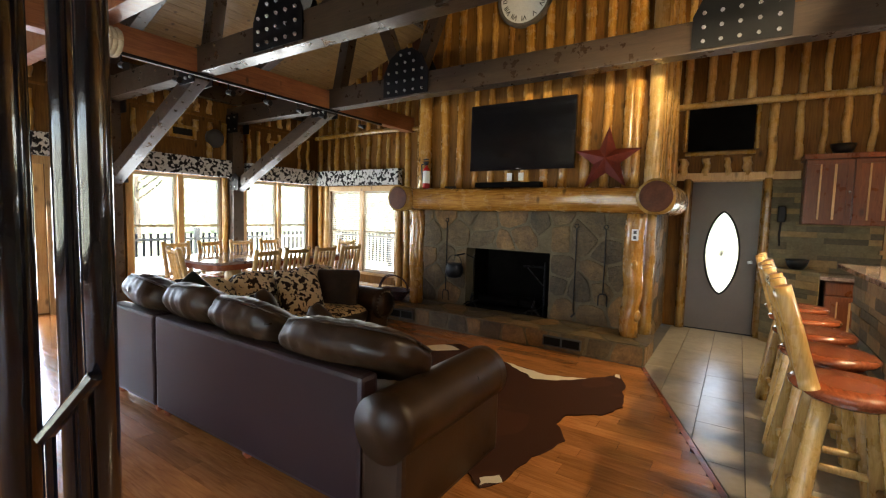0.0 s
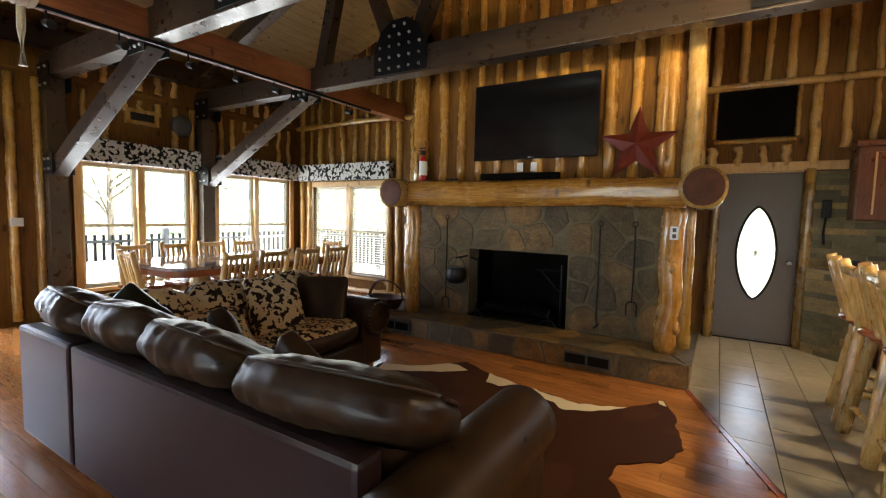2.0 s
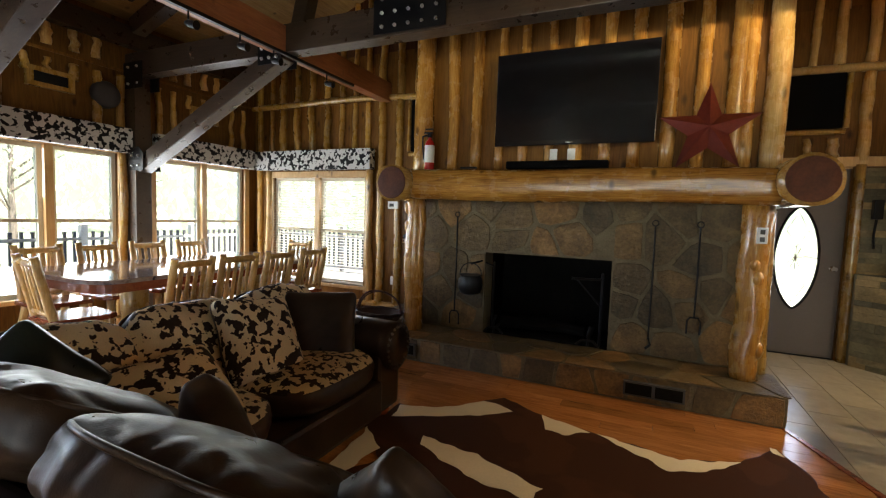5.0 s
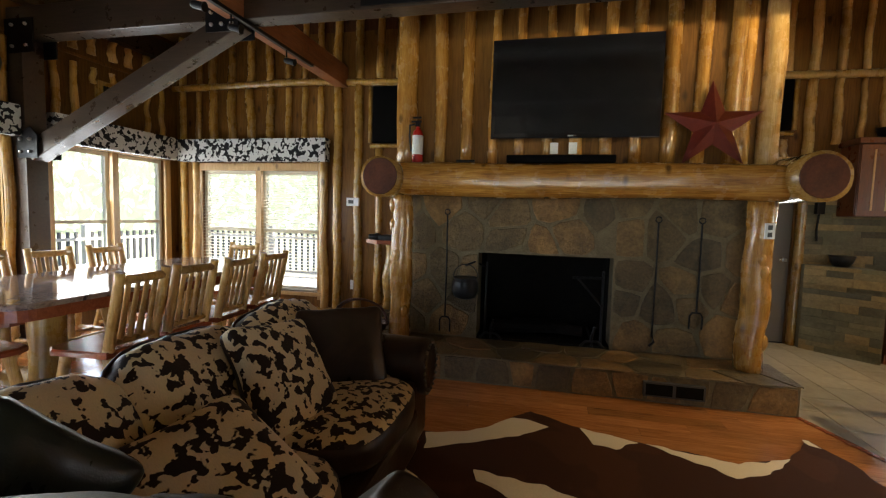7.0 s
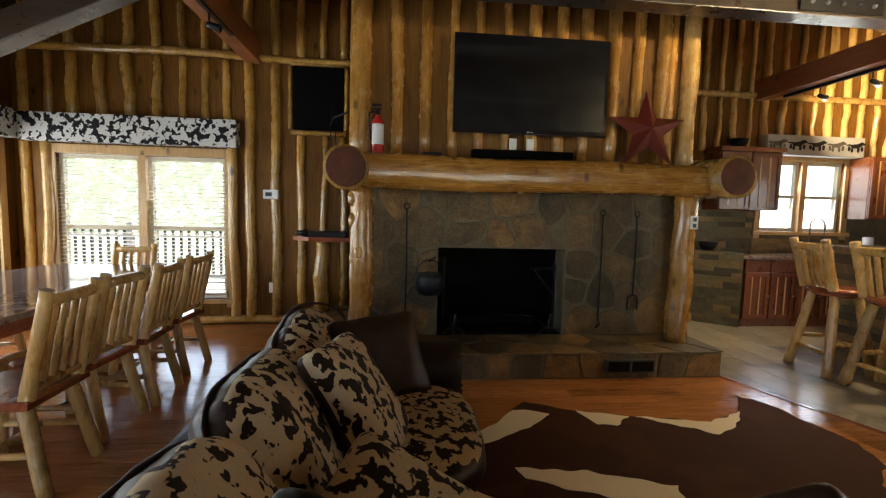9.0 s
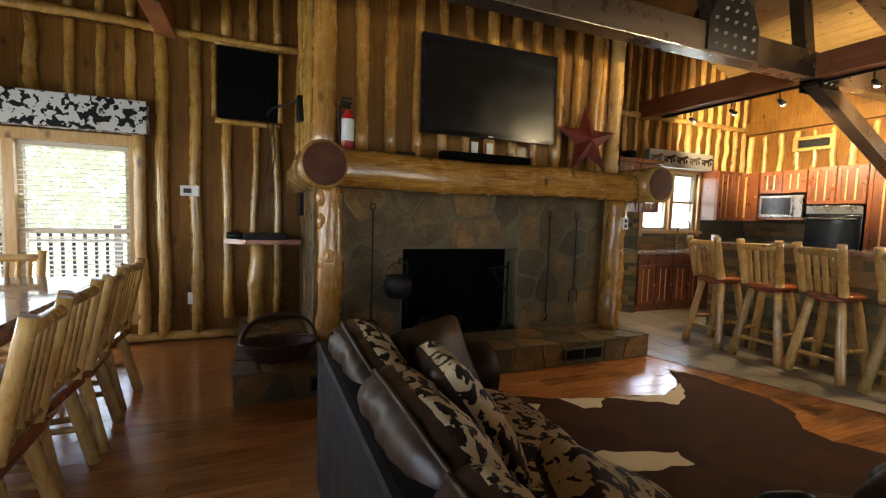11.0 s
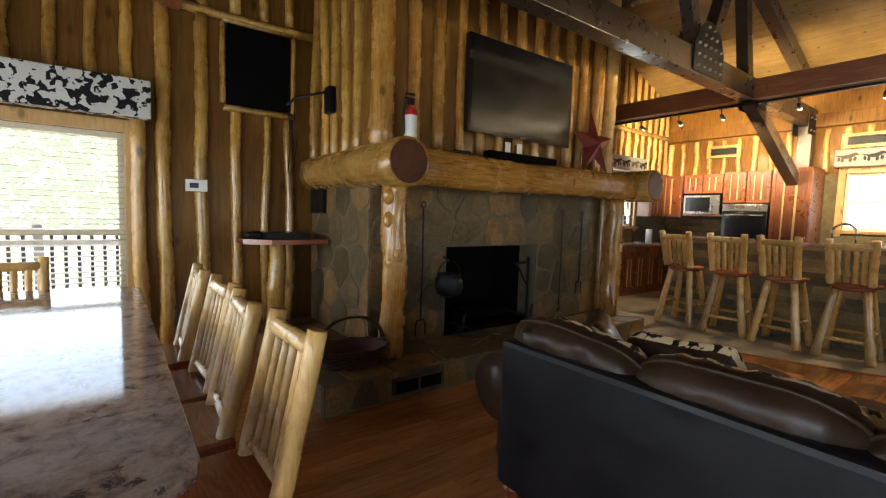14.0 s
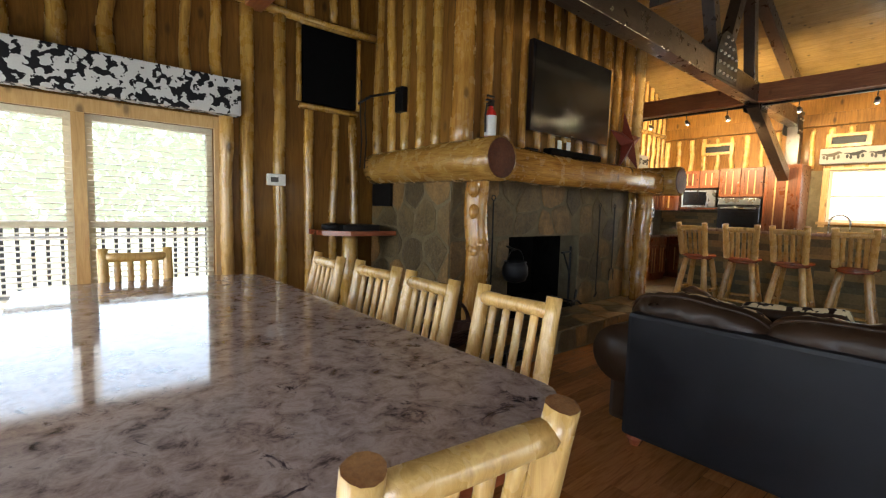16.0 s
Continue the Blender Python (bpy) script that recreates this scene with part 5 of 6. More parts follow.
def throw(name, label, m, w, h, material, seed):
    t = thing(name, label, "pillow", "throw pillows", m)
    bm = pillow(w, 0.17, h, seed, 0.85, 0.012, 24, 0.14)
    for f in bm.faces:
        f.material_index = 1 if f.calc_center_median().y > 0.01 else 0
    part("cover", bm, [material, LEATHER if material is COWSEAT else material], t, "", True)


throw("throw_pillow", "plain dark leather pillow leaning on the sofa arm", pose(-3.62, 3.42, 0.645, -26, 0, 33), 0.46, 0.46, LEATHER, 61)
throw("throw_pillow", "cowhide print pillow leaning on the sofa back", pose(-3.68, 2.98, 0.655, -34, 6, 80), 0.46, 0.5, COWSEAT, 62)
throw("throw_pillow", "cowhide print pillow lying on the sofa seat", pose(-3.52, 2.3, 0.57, -62, -8, 72), 0.52, 0.48, COWSEAT, 63)
throw("throw_pillow", "dark green leather pillow standing on its corner", pose(-3.66, 1.9, 0.74, -10, 44, 50), 0.36, 0.36, GREENP, 64)
throw("throw_pillow", "dark leather pillow leaning on the back cushions", pose(-2.79, 2.0, 0.68, 24, 44, -8), 0.38, 0.38, LEATHER, 65)
throw("throw_pillow", "dark leather pillow leaning on the back cushions", pose(-2.11, 1.9, 0.69, 24, 42, 12), 0.38, 0.38, LEATHER, 66)
throw("throw_pillow", "cowhide print pillow on the sofa corner", pose(-3.18, 2.08, 0.56, 50, 10, -20), 0.48, 0.42, COWSEAT, 67)


# ---- cowhide rug ----
def ragged(pts, step, amp, seed):
    out = []
    for i, p in enumerate(pts):
        q = pts[(i + 1) % len(pts)]
        d = Vector((q[0] - p[0], q[1] - p[1]))
        n = max(1, int(d.length / step))
        for k in range(n):
            c = Vector(p) + d * k / n
            out.append((c.x + amp * noise.noise((c.x * 9, c.y * 9, seed)), c.y + amp * noise.noise((c.x * 9, c.y * 9, seed + 5))))
    return out


rug = thing("cowhide_rug", "dark brown and cream cowhide rug on the wood floor", "rug")
hide_outline = [(-3.28, 3.9), (-2.95, 3.98), (-2.62, 4.4), (-2.4, 4.28), (-2.2, 4.18), (-1.8, 4.1), (-1.43, 4.02), (-1.1, 4.16), (-0.86, 4.47), (-0.76, 4.2), (-0.68, 3.7), (-0.78, 3.45), (-1.0, 3.3), (-1.02, 3.1), (-0.88, 2.9), (-1.0, 2.5), (-1.02, 2.2), (-1.1, 2.1), (-1.25, 2.2), (-1.35, 2.5), (-1.9, 2.6), (-2.7, 2.5), (-3.15, 2.5), (-3.2, 2.8), (-3.0, 3.2), (-3.3, 3.5)]
part("hide", prism(ragged(hide_outline, 0.06, 0.03, 2)[::-1], 0.004, 0.012), RUGBROWN, rug, "dark brown hide")
for k, pts in enumerate(([(-3.26, 3.9), (-2.96, 3.98), (-2.72, 4.28), (-2.5, 4.2), (-2.6, 4.05), (-3.0, 3.82), (-3.2, 3.72)],
                         [(-2.27, 4.21), (-1.95, 4.14), (-2.1, 4.0), (-2.22, 4.04)],
                         [(-1.9, 4.12), (-1.43, 4.02), (-1.1, 4.16), (-1.3, 3.93), (-1.5, 3.86), (-1.7, 3.98)],
                         [(-2.9, 3.56), (-2.5, 3.5), (-2.1, 3.35), (-2.12, 3.22), (-2.5, 3.28), (-2.85, 3.45)],
                         [(-3.28, 3.5), (-3.05, 3.3), (-3.1, 3.0), (-3.2, 3.0)],
                         [(-0.9, 4.46), (-0.84, 4.46), (-0.83, 4.36), (-0.88, 4.37)],
                         [(-1.02, 2.22), (-1.1, 2.11), (-1.14, 2.17), (-1.07, 2.27)],
                         [(-1.22, 2.42), (-1.28, 2.34), (-1.3, 2.42), (-1.25, 2.46)])):
    part("cream_patch", prism(ragged(pts, 0.03, 0.035, 20 + k)[::-1], 0.0125, 0.014), RUGWHITE, rug, "cream hair patch")


# ---- dining table and chairs ----
tb = thing("dining_table", "long dining table with a polished granite top", "table")
TX0, TX1, TY0, TY1 = -6.75, -5.48, 3.08, 5.8
out = []
for cx, cy, a0 in ((TX0 + 0.3, TY0 + 0.16, 180), (TX1 - 0.3, TY0 + 0.16, 270), (TX1 - 0.3, TY1 - 0.16, 0), (TX0 + 0.3, TY1 - 0.16, 90)):
    for k in range(7):
        a = radians(a0 + 15 * k)
        out.append((cx + 0.3 * math.cos(a), cy + 0.16 * math.sin(a)))
part("tabletop", prism(out, 0.775, 0.81, None, None, 0.006), GRANITE, tb, "polished pink-brown granite slab")
inn = [((x + 6.115) * 0.97 - 6.115, (y - 4.44) * 0.985 + 4.44) for x, y in out]
part("apron", prism(inn, 0.7, 0.772), SEATRED, tb, "red cedar edge")
for y in (3.75, 5.15):
    part("trestle", log((-6.115, y, 0.08), (-6.115, y, 0.7), 0.13, 0.11, 12, 8, 0.08, int(y * 10)), POLE, tb, "", True)
    part("base", log((-6.5, y, 0.08), (-5.75, y, 0.08), 0.08, 0.08, 10, 6, 0.06, int(y * 11)), POLE, tb, "", True)
part("stretcher", log((-6.115, 3.75, 0.3), (-6.115, 5.15, 0.3), 0.06, 0.06, 10, 6, 0.06, 5), POLE, tb, "", True)


def dining_chair():
    """Faces +y, its back at y = 0."""
    c = thing("dining_chair", "peeled pine log dining chair with a red-brown seat", "chair", "chairs round the table")
    w = 0.175
    for s in (-1, 1):
        part("back_post", log((s * w, 0.06, 0.44), (s * (w + 0.005), -0.06, 0.985), 0.034, 0.03, 12, 8, 0.06, 5 + s, ends=1), [PALE, HEART], c, "", True)
        part("leg", log((s * (w + 0.02), -0.02, 0), (s * (w - 0.02), 0.08, 0.44), 0.032, 0.034, 10, 6, 0.06, 8 + s), PALE, c, "", True)
        part("leg", log((s * (w + 0.02), 0.46, 0), (s * (w - 0.02), 0.4, 0.44), 0.03, 0.034, 10, 6, 0.06, 12 + s), PALE, c, "", True)
        part("stretcher", log((s * w, 0.03, 0.2), (s * w, 0.44, 0.2), 0.018, 0.018, 8, 4, 0.06, 15 + s), PALE, c, "", True)
    part("top_rail", log((-w + 0.01, -0.045, 0.93), (w - 0.01, -0.045, 0.93), 0.03, 0.03, 10, 6, 0.06, 3), PALE, c, "", True)
    part("lower_rail", log((-w + 0.01, 0.04, 0.52), (w - 0.01, 0.04, 0.52), 0.024, 0.024, 8, 6, 0.06, 4), PALE, c, "", True)
    part("stretcher", log((-w, 0.24, 0.2), (w, 0.24, 0.2), 0.018, 0.018, 8, 4, 0.06, 9), PALE, c, "", True)
    for k in range(4):
        x = -0.105 + k * 0.07
        part("spindle", log((x, 0.04, 0.51), (x, -0.045, 0.93), 0.021, 0.019, 8, 6, 0.08, 30 + k, 0.75), PALE, c, "", True)
    part("seat", prism([(-0.22, 0.02), (0.22, 0.02), (0.24, 0.42), (0.19, 0.49), (-0.19, 0.49), (-0.24, 0.42)], 0.435, 0.475, None, None, 0.012), SEATRED, c, "glossy red-brown wooden seat")
    return c


first = dining_chair()
spots = [(x, y, 90 + a) for x, y, a in ((-5.19, 3.65, 2), (-5.23, 4.16, -3), (-5.22, 4.66, 3), (-5.25, 5.22, -2))] + [(-7.08, y, -90 + a) for y, a in ((3.45, 0), (3.98, 3), (4.52, -2), (5.08, 2))] + [(-6.17, 6.02, 180)]
for x, y, a in spots:
    copy_thing(first, pose(x, y, 0, 0, 0, a))
first.matrix_basis = pose(-6.08, 2.97, 0, 0, 0, -6)


# ---- bar and stools ----
IX, IZ = 0.92, 1.1
bar = tagged(thing("kitchen_bar", "stacked-stone kitchen bar with a granite top", "kitchen bar"))
part("core", boxes((IX, IX + 0.25, 0.6, 5.45, 0, IZ)), MORTAR, bar)
part("bar_top", boxes((IX - 0.12, IX + 0.55, 0.5, 5.55, IZ, IZ + 0.04), bevel=0.008), GRANITE, bar, "polished granite bar top")
part("cabinet_side", boxes((IX + 0.25, IX + 0.9, 0.6, 5.4, 0, 0.88)), CABRED, bar)
part("worktop", boxes((IX + 0.25, IX + 0.93, 0.6, 5.43, 0.88, 0.92)), GRANITE, bar)


def bar_stool():
    """Faces +y, its back towards -y."""
    c = thing("bar_stool", "peeled log bar stool with a red cedar swivel seat", "bar stool", "stools at the bar")
    for k, (sx, sy) in enumerate(((-1, -1), (1, -1), (1, 1), (-1, 1))):
        part("leg", log((sx * 0.22, sy * 0.2, 0), (sx * 0.12, sy * 0.11, 0.71), 0.042, 0.036, 10, 8, 0.07, 60 + k), PALE, c, "", True)
    for k, (a, b, z) in enumerate((((-0.19, -0.17), (0.19, -0.17), 0.2), ((-0.19, 0.17), (0.19, 0.17), 0.24), ((-0.19, -0.17), (-0.19, 0.17), 0.28), ((0.19, -0.17), (0.19, 0.17), 0.28))):
        part("foot_rail", log((*a, z), (*b, z), 0.02, 0.02, 8, 4, 0.06, 70 + k), PALE, c, "", True)
    part("swivel", lathe(bmesh.new(), ((0.15, 0.7), (0.17, 0.715), (0.17, 0.735)), 20), SEATRED, c)
    part("seat", lathe(bmesh.new(), ((0.19, 0.735), (0.225, 0.745), (0.23, 0.765), (0.21, 0.782), (0.1, 0.778)), 28), SEATRED, c, "glossy red cedar seat", True)
    for s in (-1, 1):
        part("back_post", log((s * 0.155, -0.16, 0.77), (s * 0.175, -0.29, 1.22), 0.04, 0.034, 12, 8, 0.06, 80 + s, ends=1), [PALE, HEART], c, "", True)
    part("top_rail", log((-0.16, -0.27, 1.15), (0.16, -0.27, 1.15), 0.034, 0.034, 10, 6, 0.06, 83), PALE, c, "", True)
    for k in range(4):
        x = -0.1 + k * 0.067
        part("spindle", log((x, -0.17, 0.78), (x, -0.265, 1.14), 0.024, 0.022, 8, 6, 0.08, 90 + k, 0.75), PALE, c, "", True)
    return c


stool = bar_stool()
for k, (y, a) in enumerate(((4.45, -84), (3.9, -92), (3.32, -88), (2.7, -90))):
    copy_thing(stool, pose(0.47, y, 0, 0, 0, a))
stool.matrix_basis = pose(0.47, 5.0, 0, 0, 0, -95)


# ---- kitchen ----
def cabinet_door(parent, m, w, h):
    d = part("door", box(bmesh.new(), 0.004, w - 0.004, 0, 0.02, 0.004, h - 0.004, 0.004, m), CABRED, parent)
    part("frame", boxes((0.01, 0.055, -0.012, 0.0, 0.01, h - 0.01), (w - 0.055, w - 0.01, -0.012, 0.0, 0.01, h - 0.01), (0.055, w - 0.055, -0.012, 0.0, 0.01, 0.06), (0.055, w - 0.055, -0.012, 0.0, h - 0.06, h - 0.01)), CABRED, d, "", False, m)
    part("strip", boxes((w * 0.3, w * 0.34, -0.006, 0.0, 0.06, h - 0.06), (w * 0.6, w * 0.655, -0.006, 0.0, 0.06, h - 0.06)), CABSTRIP, d, "pale sapwood streak", False, m)
    part("knob", lathe(bmesh.new(), ((0.006, 0), (0.006, 0.015), (0.014, 0.022), (0.008, 0.03)), 10, m @ Matrix.Translation((w - 0.03, -0.012, h * 0.5)) @ Matrix.Rotation(radians(90), 4, "X")), SILVER, d)


def cabinet(m, w, dpt, z0, z1, doors, label, name="kitchen_cabinet", drawer=False, crown=False):
    """x along the wall, front at y = 0, body behind."""
    c = thing(name, label, "cabinet", "kitchen cabinets")
    part("body", box(bmesh.new(), 0, w, 0.022, dpt, z0, z1, 0.003, m), CABRED, c)
    top = z1
    if drawer:
        top = z1 - 0.17
        for k in range(doors):
            part("drawer", box(bmesh.new(), w / doors * k + 0.006, w / doors * (k + 1) - 0.006, -0.004, 0.02, top + 0.008, z1 - 0.01, 0.004, m), CABRED, c)
    lo = z0 + (0.1 if drawer else 0)
    for k in range(doors):
        cabinet_door(c, m @ Matrix.Translation((w / doors * k, 0, lo)), w / doors, top - lo)
    if crown:
        part("crown", box(bmesh.new(), -0.03, w + 0.03, -0.04, dpt, z1, z1 + 0.06, 0.006, m), CABRED, c)
    return c


FS = Matrix.Identity(4)
RE = Matrix.Rotation(radians(-90), 4, "Z")
UP = "red cedar wall cabinet with pale sapwood streaks"
LOW = "red cedar base cabinet with drawers"
cabinet(Matrix.Translation((0.62, YK - 0.33, 0)), 0.86, 0.33, 1.5, 2.26, 2, UP, crown=True)
cabinet(Matrix.Translation((2.8, YK - 0.33, 0)), 0.8, 0.33, 1.42, 2.26, 2, UP)
for k in range(3):
    cabinet(Matrix.Translation((0.85 + k * 0.72, YK - 0.6, 0)), 0.71, 0.6, 0, 0.88, 2, LOW, drawer=True)
wt = thing("worktop", "dark granite worktop under the kitchen window", "worktop")
part("slab", boxes((0.8, XE - 0.02, YK - 0.63, YK - 0.02, 0.88, 0.92), bevel=0.004), GRANITE, wt)
sp = thing("stone_end_panel", "stacked-stone panel at the end of the base cabinets", "panel")
part("core", prism([(0.3, 7.13), (0.3, 7.0), (0.8, 6.52), (0.8, 7.13)], 0, 0.95), LEDGE, sp)
cabinet(Matrix.Translation((3.4, 7.1, 0)) @ RE, 0.58, 0.58, 1.42, 2.24, 1, UP)
cabinet(Matrix.Translation((3.4, 6.5, 0)) @ RE, 0.7, 0.58, 1.88, 2.24, 2, UP)
cabinet(Matrix.Translation((3.4, 5.79, 0)) @ RE, 0.74, 0.58, 1.7, 2.26, 2, UP)
cabinet(Matrix.Translation((3.36, 5.03, 0)) @ RE, 0.55, 0.62, 0, 2.28, 1, "tall red cedar pantry cabinet", "pantry_cabinet")
cabinet(Matrix.Translation((3.38, 7.1, 0)) @ RE, 1.3, 0.6, 0, 0.88, 3, LOW, drawer=True)
cabinet(Matrix.Translation((3.38, 5.79, 0)) @ RE, 0.74, 0.6, 0, 0.55, 2, LOW)
ov = thing("wall_oven", "stainless steel built-in wall oven", "oven")
part("body", boxes((3.4, 3.98, 5.07, 5.77, 0.56, 1.68)), IRON, ov)
part("control_panel", boxes((3.375, 3.4, 5.07, 5.77, 1.56, 1.68), bevel=0.004), SILVER, ov)
part("door", boxes((3.375, 3.4, 5.07, 5.77, 0.95, 1.54), bevel=0.004), GLOSSBLACK, ov)
part("window", boxes((3.37, 3.374, 5.13, 5.71, 1.02, 1.42)), SCREEN, ov)
part("handle", log((3.34, 5.12, 1.49), (3.34, 5.72, 1.49), 0.012, 0.012, 8, 2, 0), SILVER, ov)
mw = thing("microwave", "stainless steel microwave under the wall cabinets", "microwave")
part("body", boxes((3.38, 3.9, 5.83, 6.48, 1.5, 1.85), bevel=0.006), SILVER, mw)
part("door_glass", boxes((3.374, 3.38, 6.0, 6.44, 1.54, 1.81)), SCREEN, mw)
part("handle", log((3.36, 5.97, 1.53), (3.36, 5.97, 1.82), 0.01, 0.01, 8, 2, 0), SILVER, mw)
part("shelf", boxes((3.4, 3.98, 5.8, 6.5, 1.46, 1.495)), CABRED, mw)
for x, y, z, s in ((2.1, 6.95, 0.92, 0.55), (1.45, 3.75, 0.92, 0.5)):
    fc = thing("kitchen_faucet", "tall chrome spring-neck kitchen faucet", "faucet", "faucets")
    bm = bmesh.new()
    tube(bm, [(x, y, z), (x, y, z + s * 0.7)] + [(x, y - 0.11 + 0.11 * math.cos(a), z + s * 0.7 + 0.11 * math.sin(a)) for a in [k * math.pi / 10 for k in range(1, 11)]] + [(x, y - 0.22, z + s * 0.45)], 0.013, 8)
    part("neck", bm, SILVER, fc, "", True)
    part("base", lathe(bmesh.new(), ((0.03, 0), (0.03, 0.03), (0.018, 0.05)), 14, Matrix.Translation((x, y, z))), SILVER, fc)
for y in (6.05, 4.0):
    v = thing("wall_vent", "small black vent framed in pale wood", "vent", "kitchen wall vents")
    part("grille", boxes((XE - 0.08, XE - 0.03, y - 0.22, y + 0.22, 2.66, 2.77)), IRON, v)
    part("frame", boxes((XE - 0.09, XE, y - 0.3, y + 0.3, 2.78, 2.83), (XE - 0.09, XE, y - 0.3, y + 0.3, 2.6, 2.65), (XE - 0.09, XE, y - 0.3, y - 0.23, 2.65, 2.78), (XE - 0.09, XE, y + 0.23, y + 0.3, 2.65, 2.78)), PALE, v)
for y in (3.87, 5.75):
    v = thing("wall_vent", "small black vent framed in pale wood", "vent", "window wall vents")
    part("grille", boxes((XW, XW + 0.04, y - 0.16, y + 0.16, 2.69, 2.8)), IRON, v)
    part("frame", boxes((XW, XW + 0.055, y - 0.22, y + 0.22, 2.8, 2.85), (XW, XW + 0.055, y - 0.22, y + 0.22, 2.64, 2.69), (XW, XW + 0.055, y - 0.22, y - 0.16, 2.69, 2.8), (XW, XW + 0.055, y + 0.16, y + 0.22, 2.69, 2.8)), POLE, v)
sk = thing("wall_speaker", "round grey speaker on the wall above the windows", "speaker")
part("cone", lathe(bmesh.new(), ((0.16, 0), (0.16, 0.05), (0.13, 0.1), (0.05, 0.11)), 20, Matrix.Translation((XW, 4.42, 2.72)) @ Matrix.Rotation(radians(90), 4, "Y")), VENTG, sk, "", True)
ph = thing("wall_phone", "black wall telephone beside the door", "telephone")
part("body", boxes((0.4, 0.48, YK - 0.09, YK - 0.02, 1.52, 1.72), bevel=0.01), IRON, ph)
part("cord", tube(bmesh.new(), [(0.44, YK - 0.05, 1.52), (0.43, YK - 0.05, 1.35), (0.44, YK - 0.05, 1.22)], 0.012, 6), IRON, ph)
for x, y in ((0.95, YK - 0.2), (0.62, 6.95)):
    bw = thing("bowl", "dark glazed bowl on the kitchen cabinetry", "bowl", "bowls")
    zz = 2.32 if x > 0.9 else 0.95
    part("dish", lathe(bmesh.new(), ((0.07, 0), (0.1, 0.05), (0.12, 0.12), (0.1, 0.12)), 16, Matrix.Translation((x, y, zz))), IRON, bw, "dark glazed bowl", True)

pt = thing("paper_towel_roll", "white paper towel roll on the worktop", "paper towel")
part("roll", lathe(bmesh.new(), ((0.06, 0), (0.062, 0.01), (0.062, 0.25), (0.02, 0.252)), 18, Matrix.Translation((2.95, 6.9, 0.92))), WHITEP, pt, "", True)
sw = thing("light_switch", "white double light switch plate by the patio door", "light switch")
part("plate", boxes((XW, XW + 0.06, 2.4, 2.52, 1.2, 1.3), bevel=0.004), WHITEP, sw)
for ys_ in (2.43, 2.475):
    part("toggle", boxes((XW + 0.06, XW + 0.07, ys_, ys_ + 0.015, 1.235, 1.265)), WHITEP, sw)
o = thing("wall_outlet", "white socket outlet low on the log wall", "outlet")
part("plate", boxes((-5.05, -4.97, YN - 0.03, YN, 0.38, 0.5), bevel=0.003), WHITEP, o)
pc = thing("patio_chair", "black metal patio chair on the deck", "patio chair", "", pose(-9.3, 1.25, -0.04, 0, 0, 75))
for sx in (-0.24, 0.24):
    part("leg", tube(bmesh.new(), ((sx, -0.2, 0), (sx, -0.2, 0.45), (sx, -0.3, 1.0)), 0.02, 6), IRON, pc)
    part("leg", tube(bmesh.new(), ((sx, 0.25, 0), (sx, 0.25, 0.65), (sx, -0.22, 0.68)), 0.02, 6), IRON, pc)
part("seat", boxes((-0.24, 0.24, -0.22, 0.26, 0.42, 0.46), bevel=0.01), IRON, pc)
for k in range(5):
    part("slat", tube(bmesh.new(), ((-0.2 + k * 0.1, -0.21, 0.46), (-0.2 + k * 0.1, -0.3, 0.98)), 0.012, 6), IRON, pc)
part("rail", tube(bmesh.new(), ((-0.24, -0.3, 0.99), (0.24, -0.3, 0.99)), 0.02, 6), IRON, pc)

# stair poles by the start of the walk
sr = thing("stair_railing", "gloss black steel newel poles of a spiral stair", "stair railing")
for x, y, r in POLES:
    part("newel", log((x, y, 0), (x, y, 3.4), r, r, 16, 2, 0), GLOSSBLACK, sr, "", True)
bm = bmesh.new()
tube(bm, RAILPTS, 0.013, 8)
part("handrail", bm, GLOSSBLACK, sr)
for f in (0.15, 0.75):
    a, b = Vector(RAILPTS[0]), Vector(RAILPTS[1])
    p = a + (b - a) * f
    part("baluster", tube(bmesh.new(), (p, (p.x, p.y, 0)), 0.008, 6), GLOSSBLACK, sr)

# loft edge above the stair
lf = thing("loft_floor", "loft deck with red cedar joists", "loft")
part("deck", boxes((XW, -3.2, YS, 1.6, 3.3, 3.36)), CEIL, lf)
part("edge_beam", boxes((-3.2, -3.05, YS, 1.6, 3.05, 3.4), bevel=0.008), REDBEAM, lf)
part("edge_beam", boxes((XW, -3.05, 1.6, 1.75, 3.05, 3.4), bevel=0.008), REDBEAM, lf)
rp = thing("rope_coil", "pale knotted rope tied to the beam end", "rope")
bm = bmesh.new()
rx, ry, rz = -4.65, 1.75, 2.92
for k in range(4):
    tube(bm, [(rx + 0.12 * math.cos(a), ry - 0.1 + k * 0.04, rz + 0.1 * math.sin(a)) for a in [j * math.pi / 8 for j in range(17)]], 0.028, 8)
tube(bm, [(rx - 0.1, ry, rz), (rx - 0.12, ry, rz - 0.25), (rx - 0.11, ry, rz - 0.5)], 0.026, 8)
part("rope", bm, ROPE, rp, "", True)


# ---- pieces of floor and stone ----
rng = random.Random(5)
PW = 0.125
EDGE = lambda y: -0.74 + (4.88 - y) * 0.37
short = {}


def plank(le):
    key = round(le, 2)
    if key not in short:
        me = bpy.data.meshes.new("plank")
        bm = bmesh.new()
        bm_ = box(bm, 0, key - 0.002, 0.001, PW - 0.001, -0.02, 0.0)
        bm.to_mesh(me)
        bm.free()
        me.materials.append(PLANK)
        short[key] = me
    return short[key]


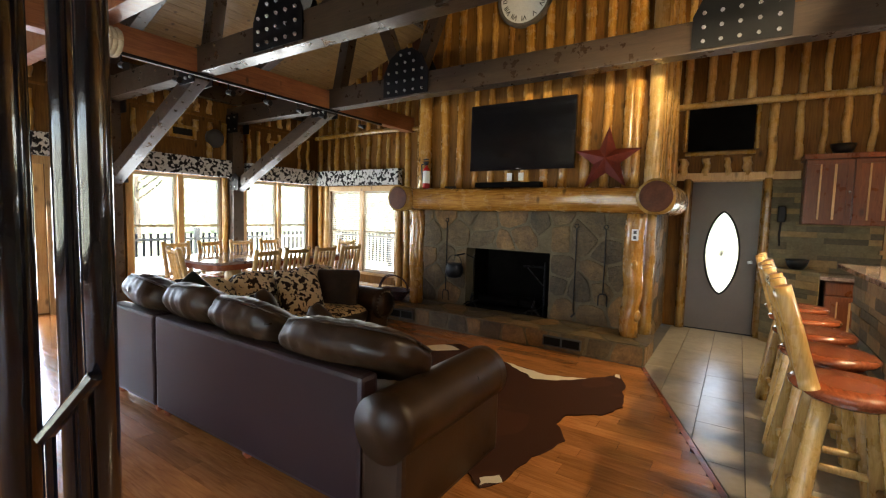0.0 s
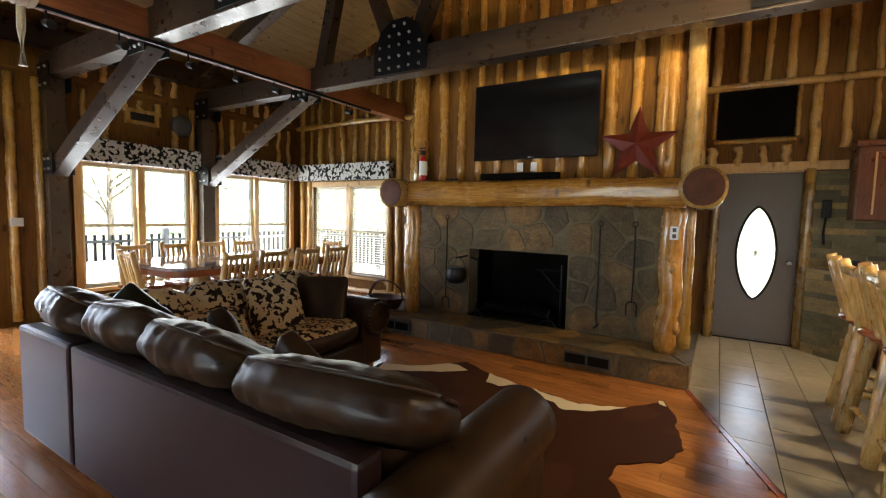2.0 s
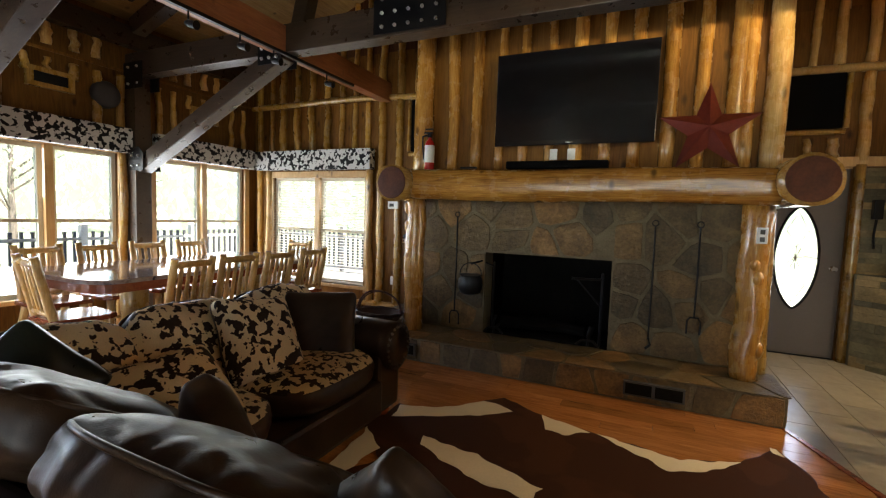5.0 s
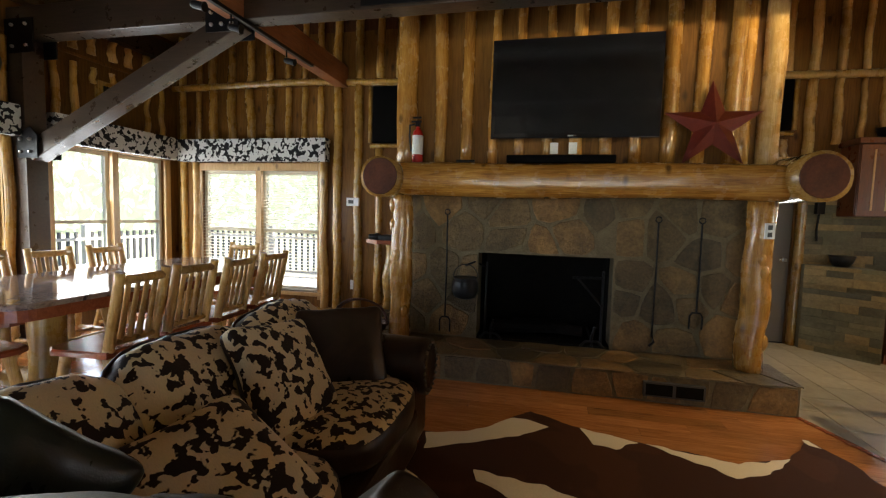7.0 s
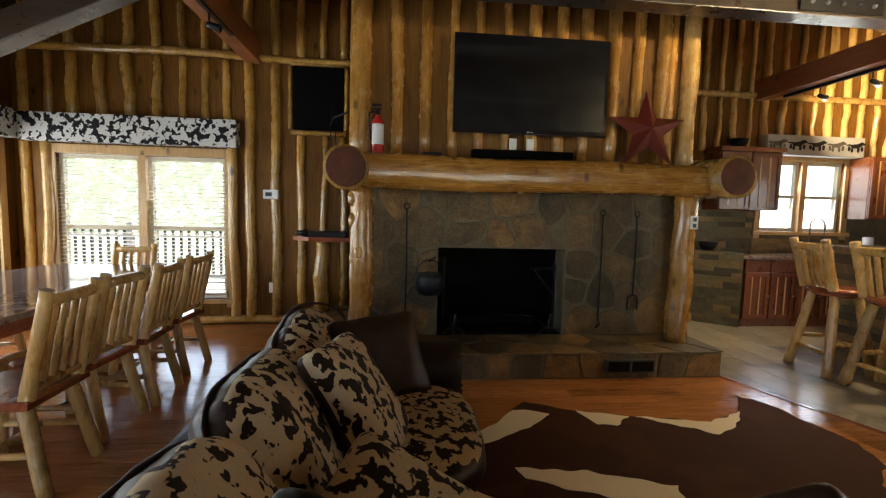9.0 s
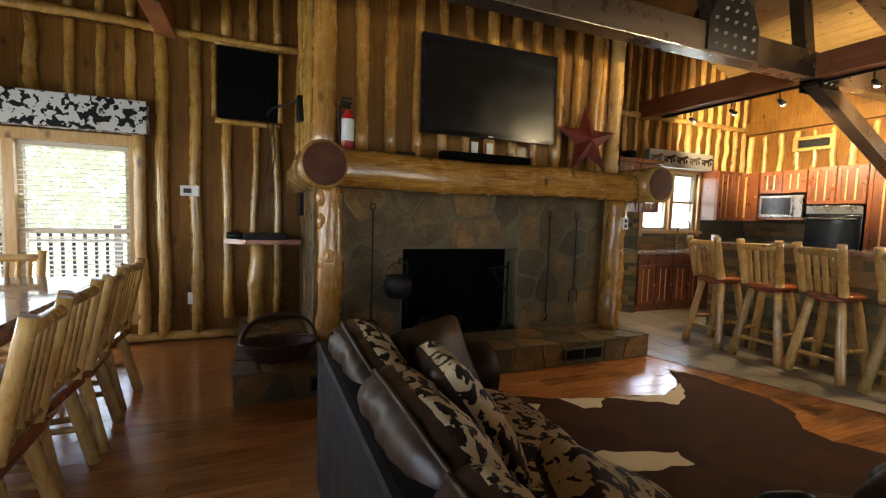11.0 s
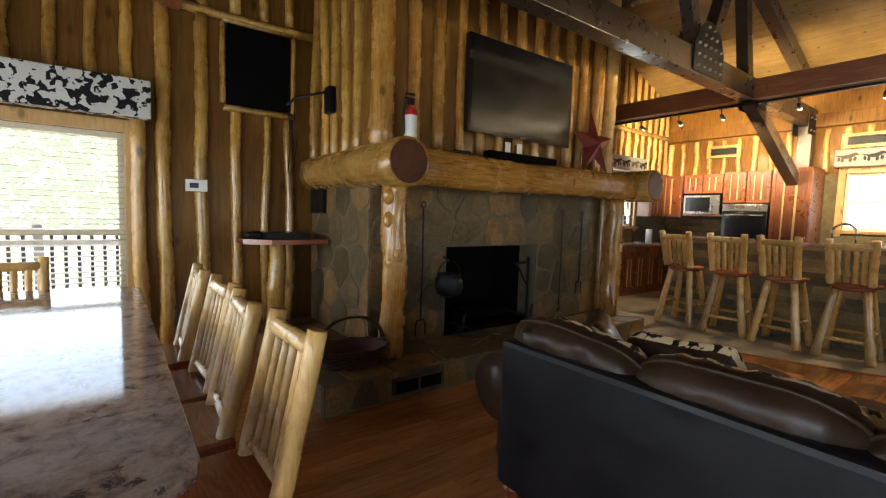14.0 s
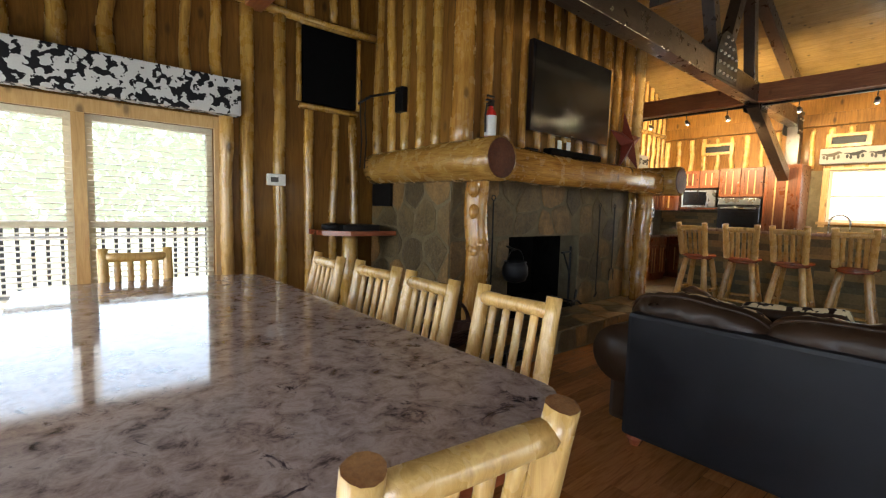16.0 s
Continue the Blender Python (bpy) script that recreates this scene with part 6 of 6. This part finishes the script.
far = bmesh.new()
count = 0
y = YS
while y < YN:
    x = XW - rng.uniform(0, 0.9)
    end = EDGE(y + PW / 2)
    end = min(end, XE)
    while x < end - 0.02:
        le = rng.choice((0.6, 0.9, 1.2, 1.5))
        a, b = max(x, XW), min(x + le, end)
        if b - a > 0.02:
            if 1.2 < y < 4.8 and count < 295:
                o = new("plank", plank(b - a))
                o.location = (a, y, 0)
                o.parent = floor
                count += 1
            else:
                box(far, a, b - 0.002, y + 0.001, y + PW - 0.001, -0.02, 0.0)
        x += le
    y += PW
tagged(part("planks", far, PLANK, floor), kind="stuff")
TW, TH = 0.305, 0.61
k = 0
for i in range(-4, 18):
    for j in range(-8, 14):
        a, b = 0.78 - 4 * TW + i * TW - 0.96, 0
        b0 = j * TH + (TH / 2 if i % 2 else 0) + 0.15
        poly = [(a + 0.003, b0 + 0.003), (a + TW - 0.003, b0 + 0.003), (a + TW - 0.003, b0 + TH - 0.003), (a + 0.003, b0 + TH - 0.003)]
        poly = clip(poly, -0.70, 4.88, -1, -0.37)
        poly = clip(clip(poly, XE, 0, 1, 0), 0, YK, 0, 1)
        poly = clip(poly, -0.72, 0, -1, 0)
        if len(poly) > 2:
            part("tile", prism(poly, -0.02, 0.0), TILE, floor)
pl = [(-0.74 - 0.012, 4.88), (-0.74 + 0.028, 4.88), (EDGE(YS) + 0.028, YS), (EDGE(YS) - 0.012, YS)]
part("threshold_strip", prism(pl[::-1], -0.02, 0.006), SEATRED, floor)

stones_on(breast, BX1 - BX0, 1.6 - HZ, Matrix.Translation((BX0, BY, HZ)) @ FACE_S, 0.33, 3, ((FB[0] - BX0, FB[1] - BX0, -0.1, FB[3] - HZ),))
stones_on(breast, YN - BY, 1.6 - HZ, Matrix.Translation((BX0, YN, HZ)) @ FACE_W, 0.33, 4)
stones_on(breast, YK - BY, 1.6, Matrix.Translation((BX1, BY, 0)) @ FACE_E, 0.3, 5)
stones_on(hearth, HX1 - HX0, HZ, Matrix.Translation((HX0, HY, 0)) @ FACE_S, 0.26, 6)
stones_on(hearth, YN - HY, HZ, Matrix.Translation((HX0, YN, 0)) @ FACE_W, 0.26, 7)
stones_on(hearth, BY - HY, HZ, Matrix.Translation((HX1, HY, 0)) @ FACE_E, 0.26, 8)
stones_on(hearth, HX1 - HX0 + 0.06, BY - HY + 0.03, Matrix.Translation((HX0 - 0.03, HY - 0.03, HZ)), 0.36, 9)
stones_on(hearth, BX0 - HX0, YN - BY, Matrix.Translation((HX0 - 0.03, BY, HZ)), 0.36, 10)
ledges_on(bar, 4.85, IZ, Matrix.Translation((IX, 5.45, 0)) @ FACE_W, 11, 0.075, 0.45)
bs = struct("backsplash", boxes((0.3, 2.75, YK - 0.01, YK, 0.92, 1.21), (0.3, 1.4, YK - 0.01, YK, 1.21, 2.05), (2.85, XE, YK - 0.01, YK, 0.92, 1.5)), MORTAR, "stacked-stone kitchen backsplash")
ledges_on(bs, 1.1, 2.05, Matrix.Translation((0.3, YK - 0.01, 0)) @ FACE_S, 12, 0.07, 0.35, 0.012)
ledges_on(bs, 1.35, 0.24, Matrix.Translation((1.4, YK - 0.01, 0.92)) @ FACE_S, 13, 0.07, 0.35, 0.012)
DIAG = Matrix(((0.721, 0, -0.692, 0.3), (-0.692, 0, -0.721, 7.0), (0, 1, 0, 0), (0, 0, 0, 1)))
ledges_on(sp, 0.69, 0.95, DIAG, 21, 0.07, 0.3, 0.014)
es = struct("backsplash_east", boxes((XE - 0.01, XE, YS, YK, 0.92, 1.2), (XE - 0.01, XE, 4.3, YK, 1.2, 2.2)), MORTAR, "stacked-stone kitchen wall")
ledges_on(es, 2.6, 1.2, Matrix.Translation((XE - 0.01, 7.12, 0.95)) @ FACE_W, 14, 0.08, 0.45, 0.012)
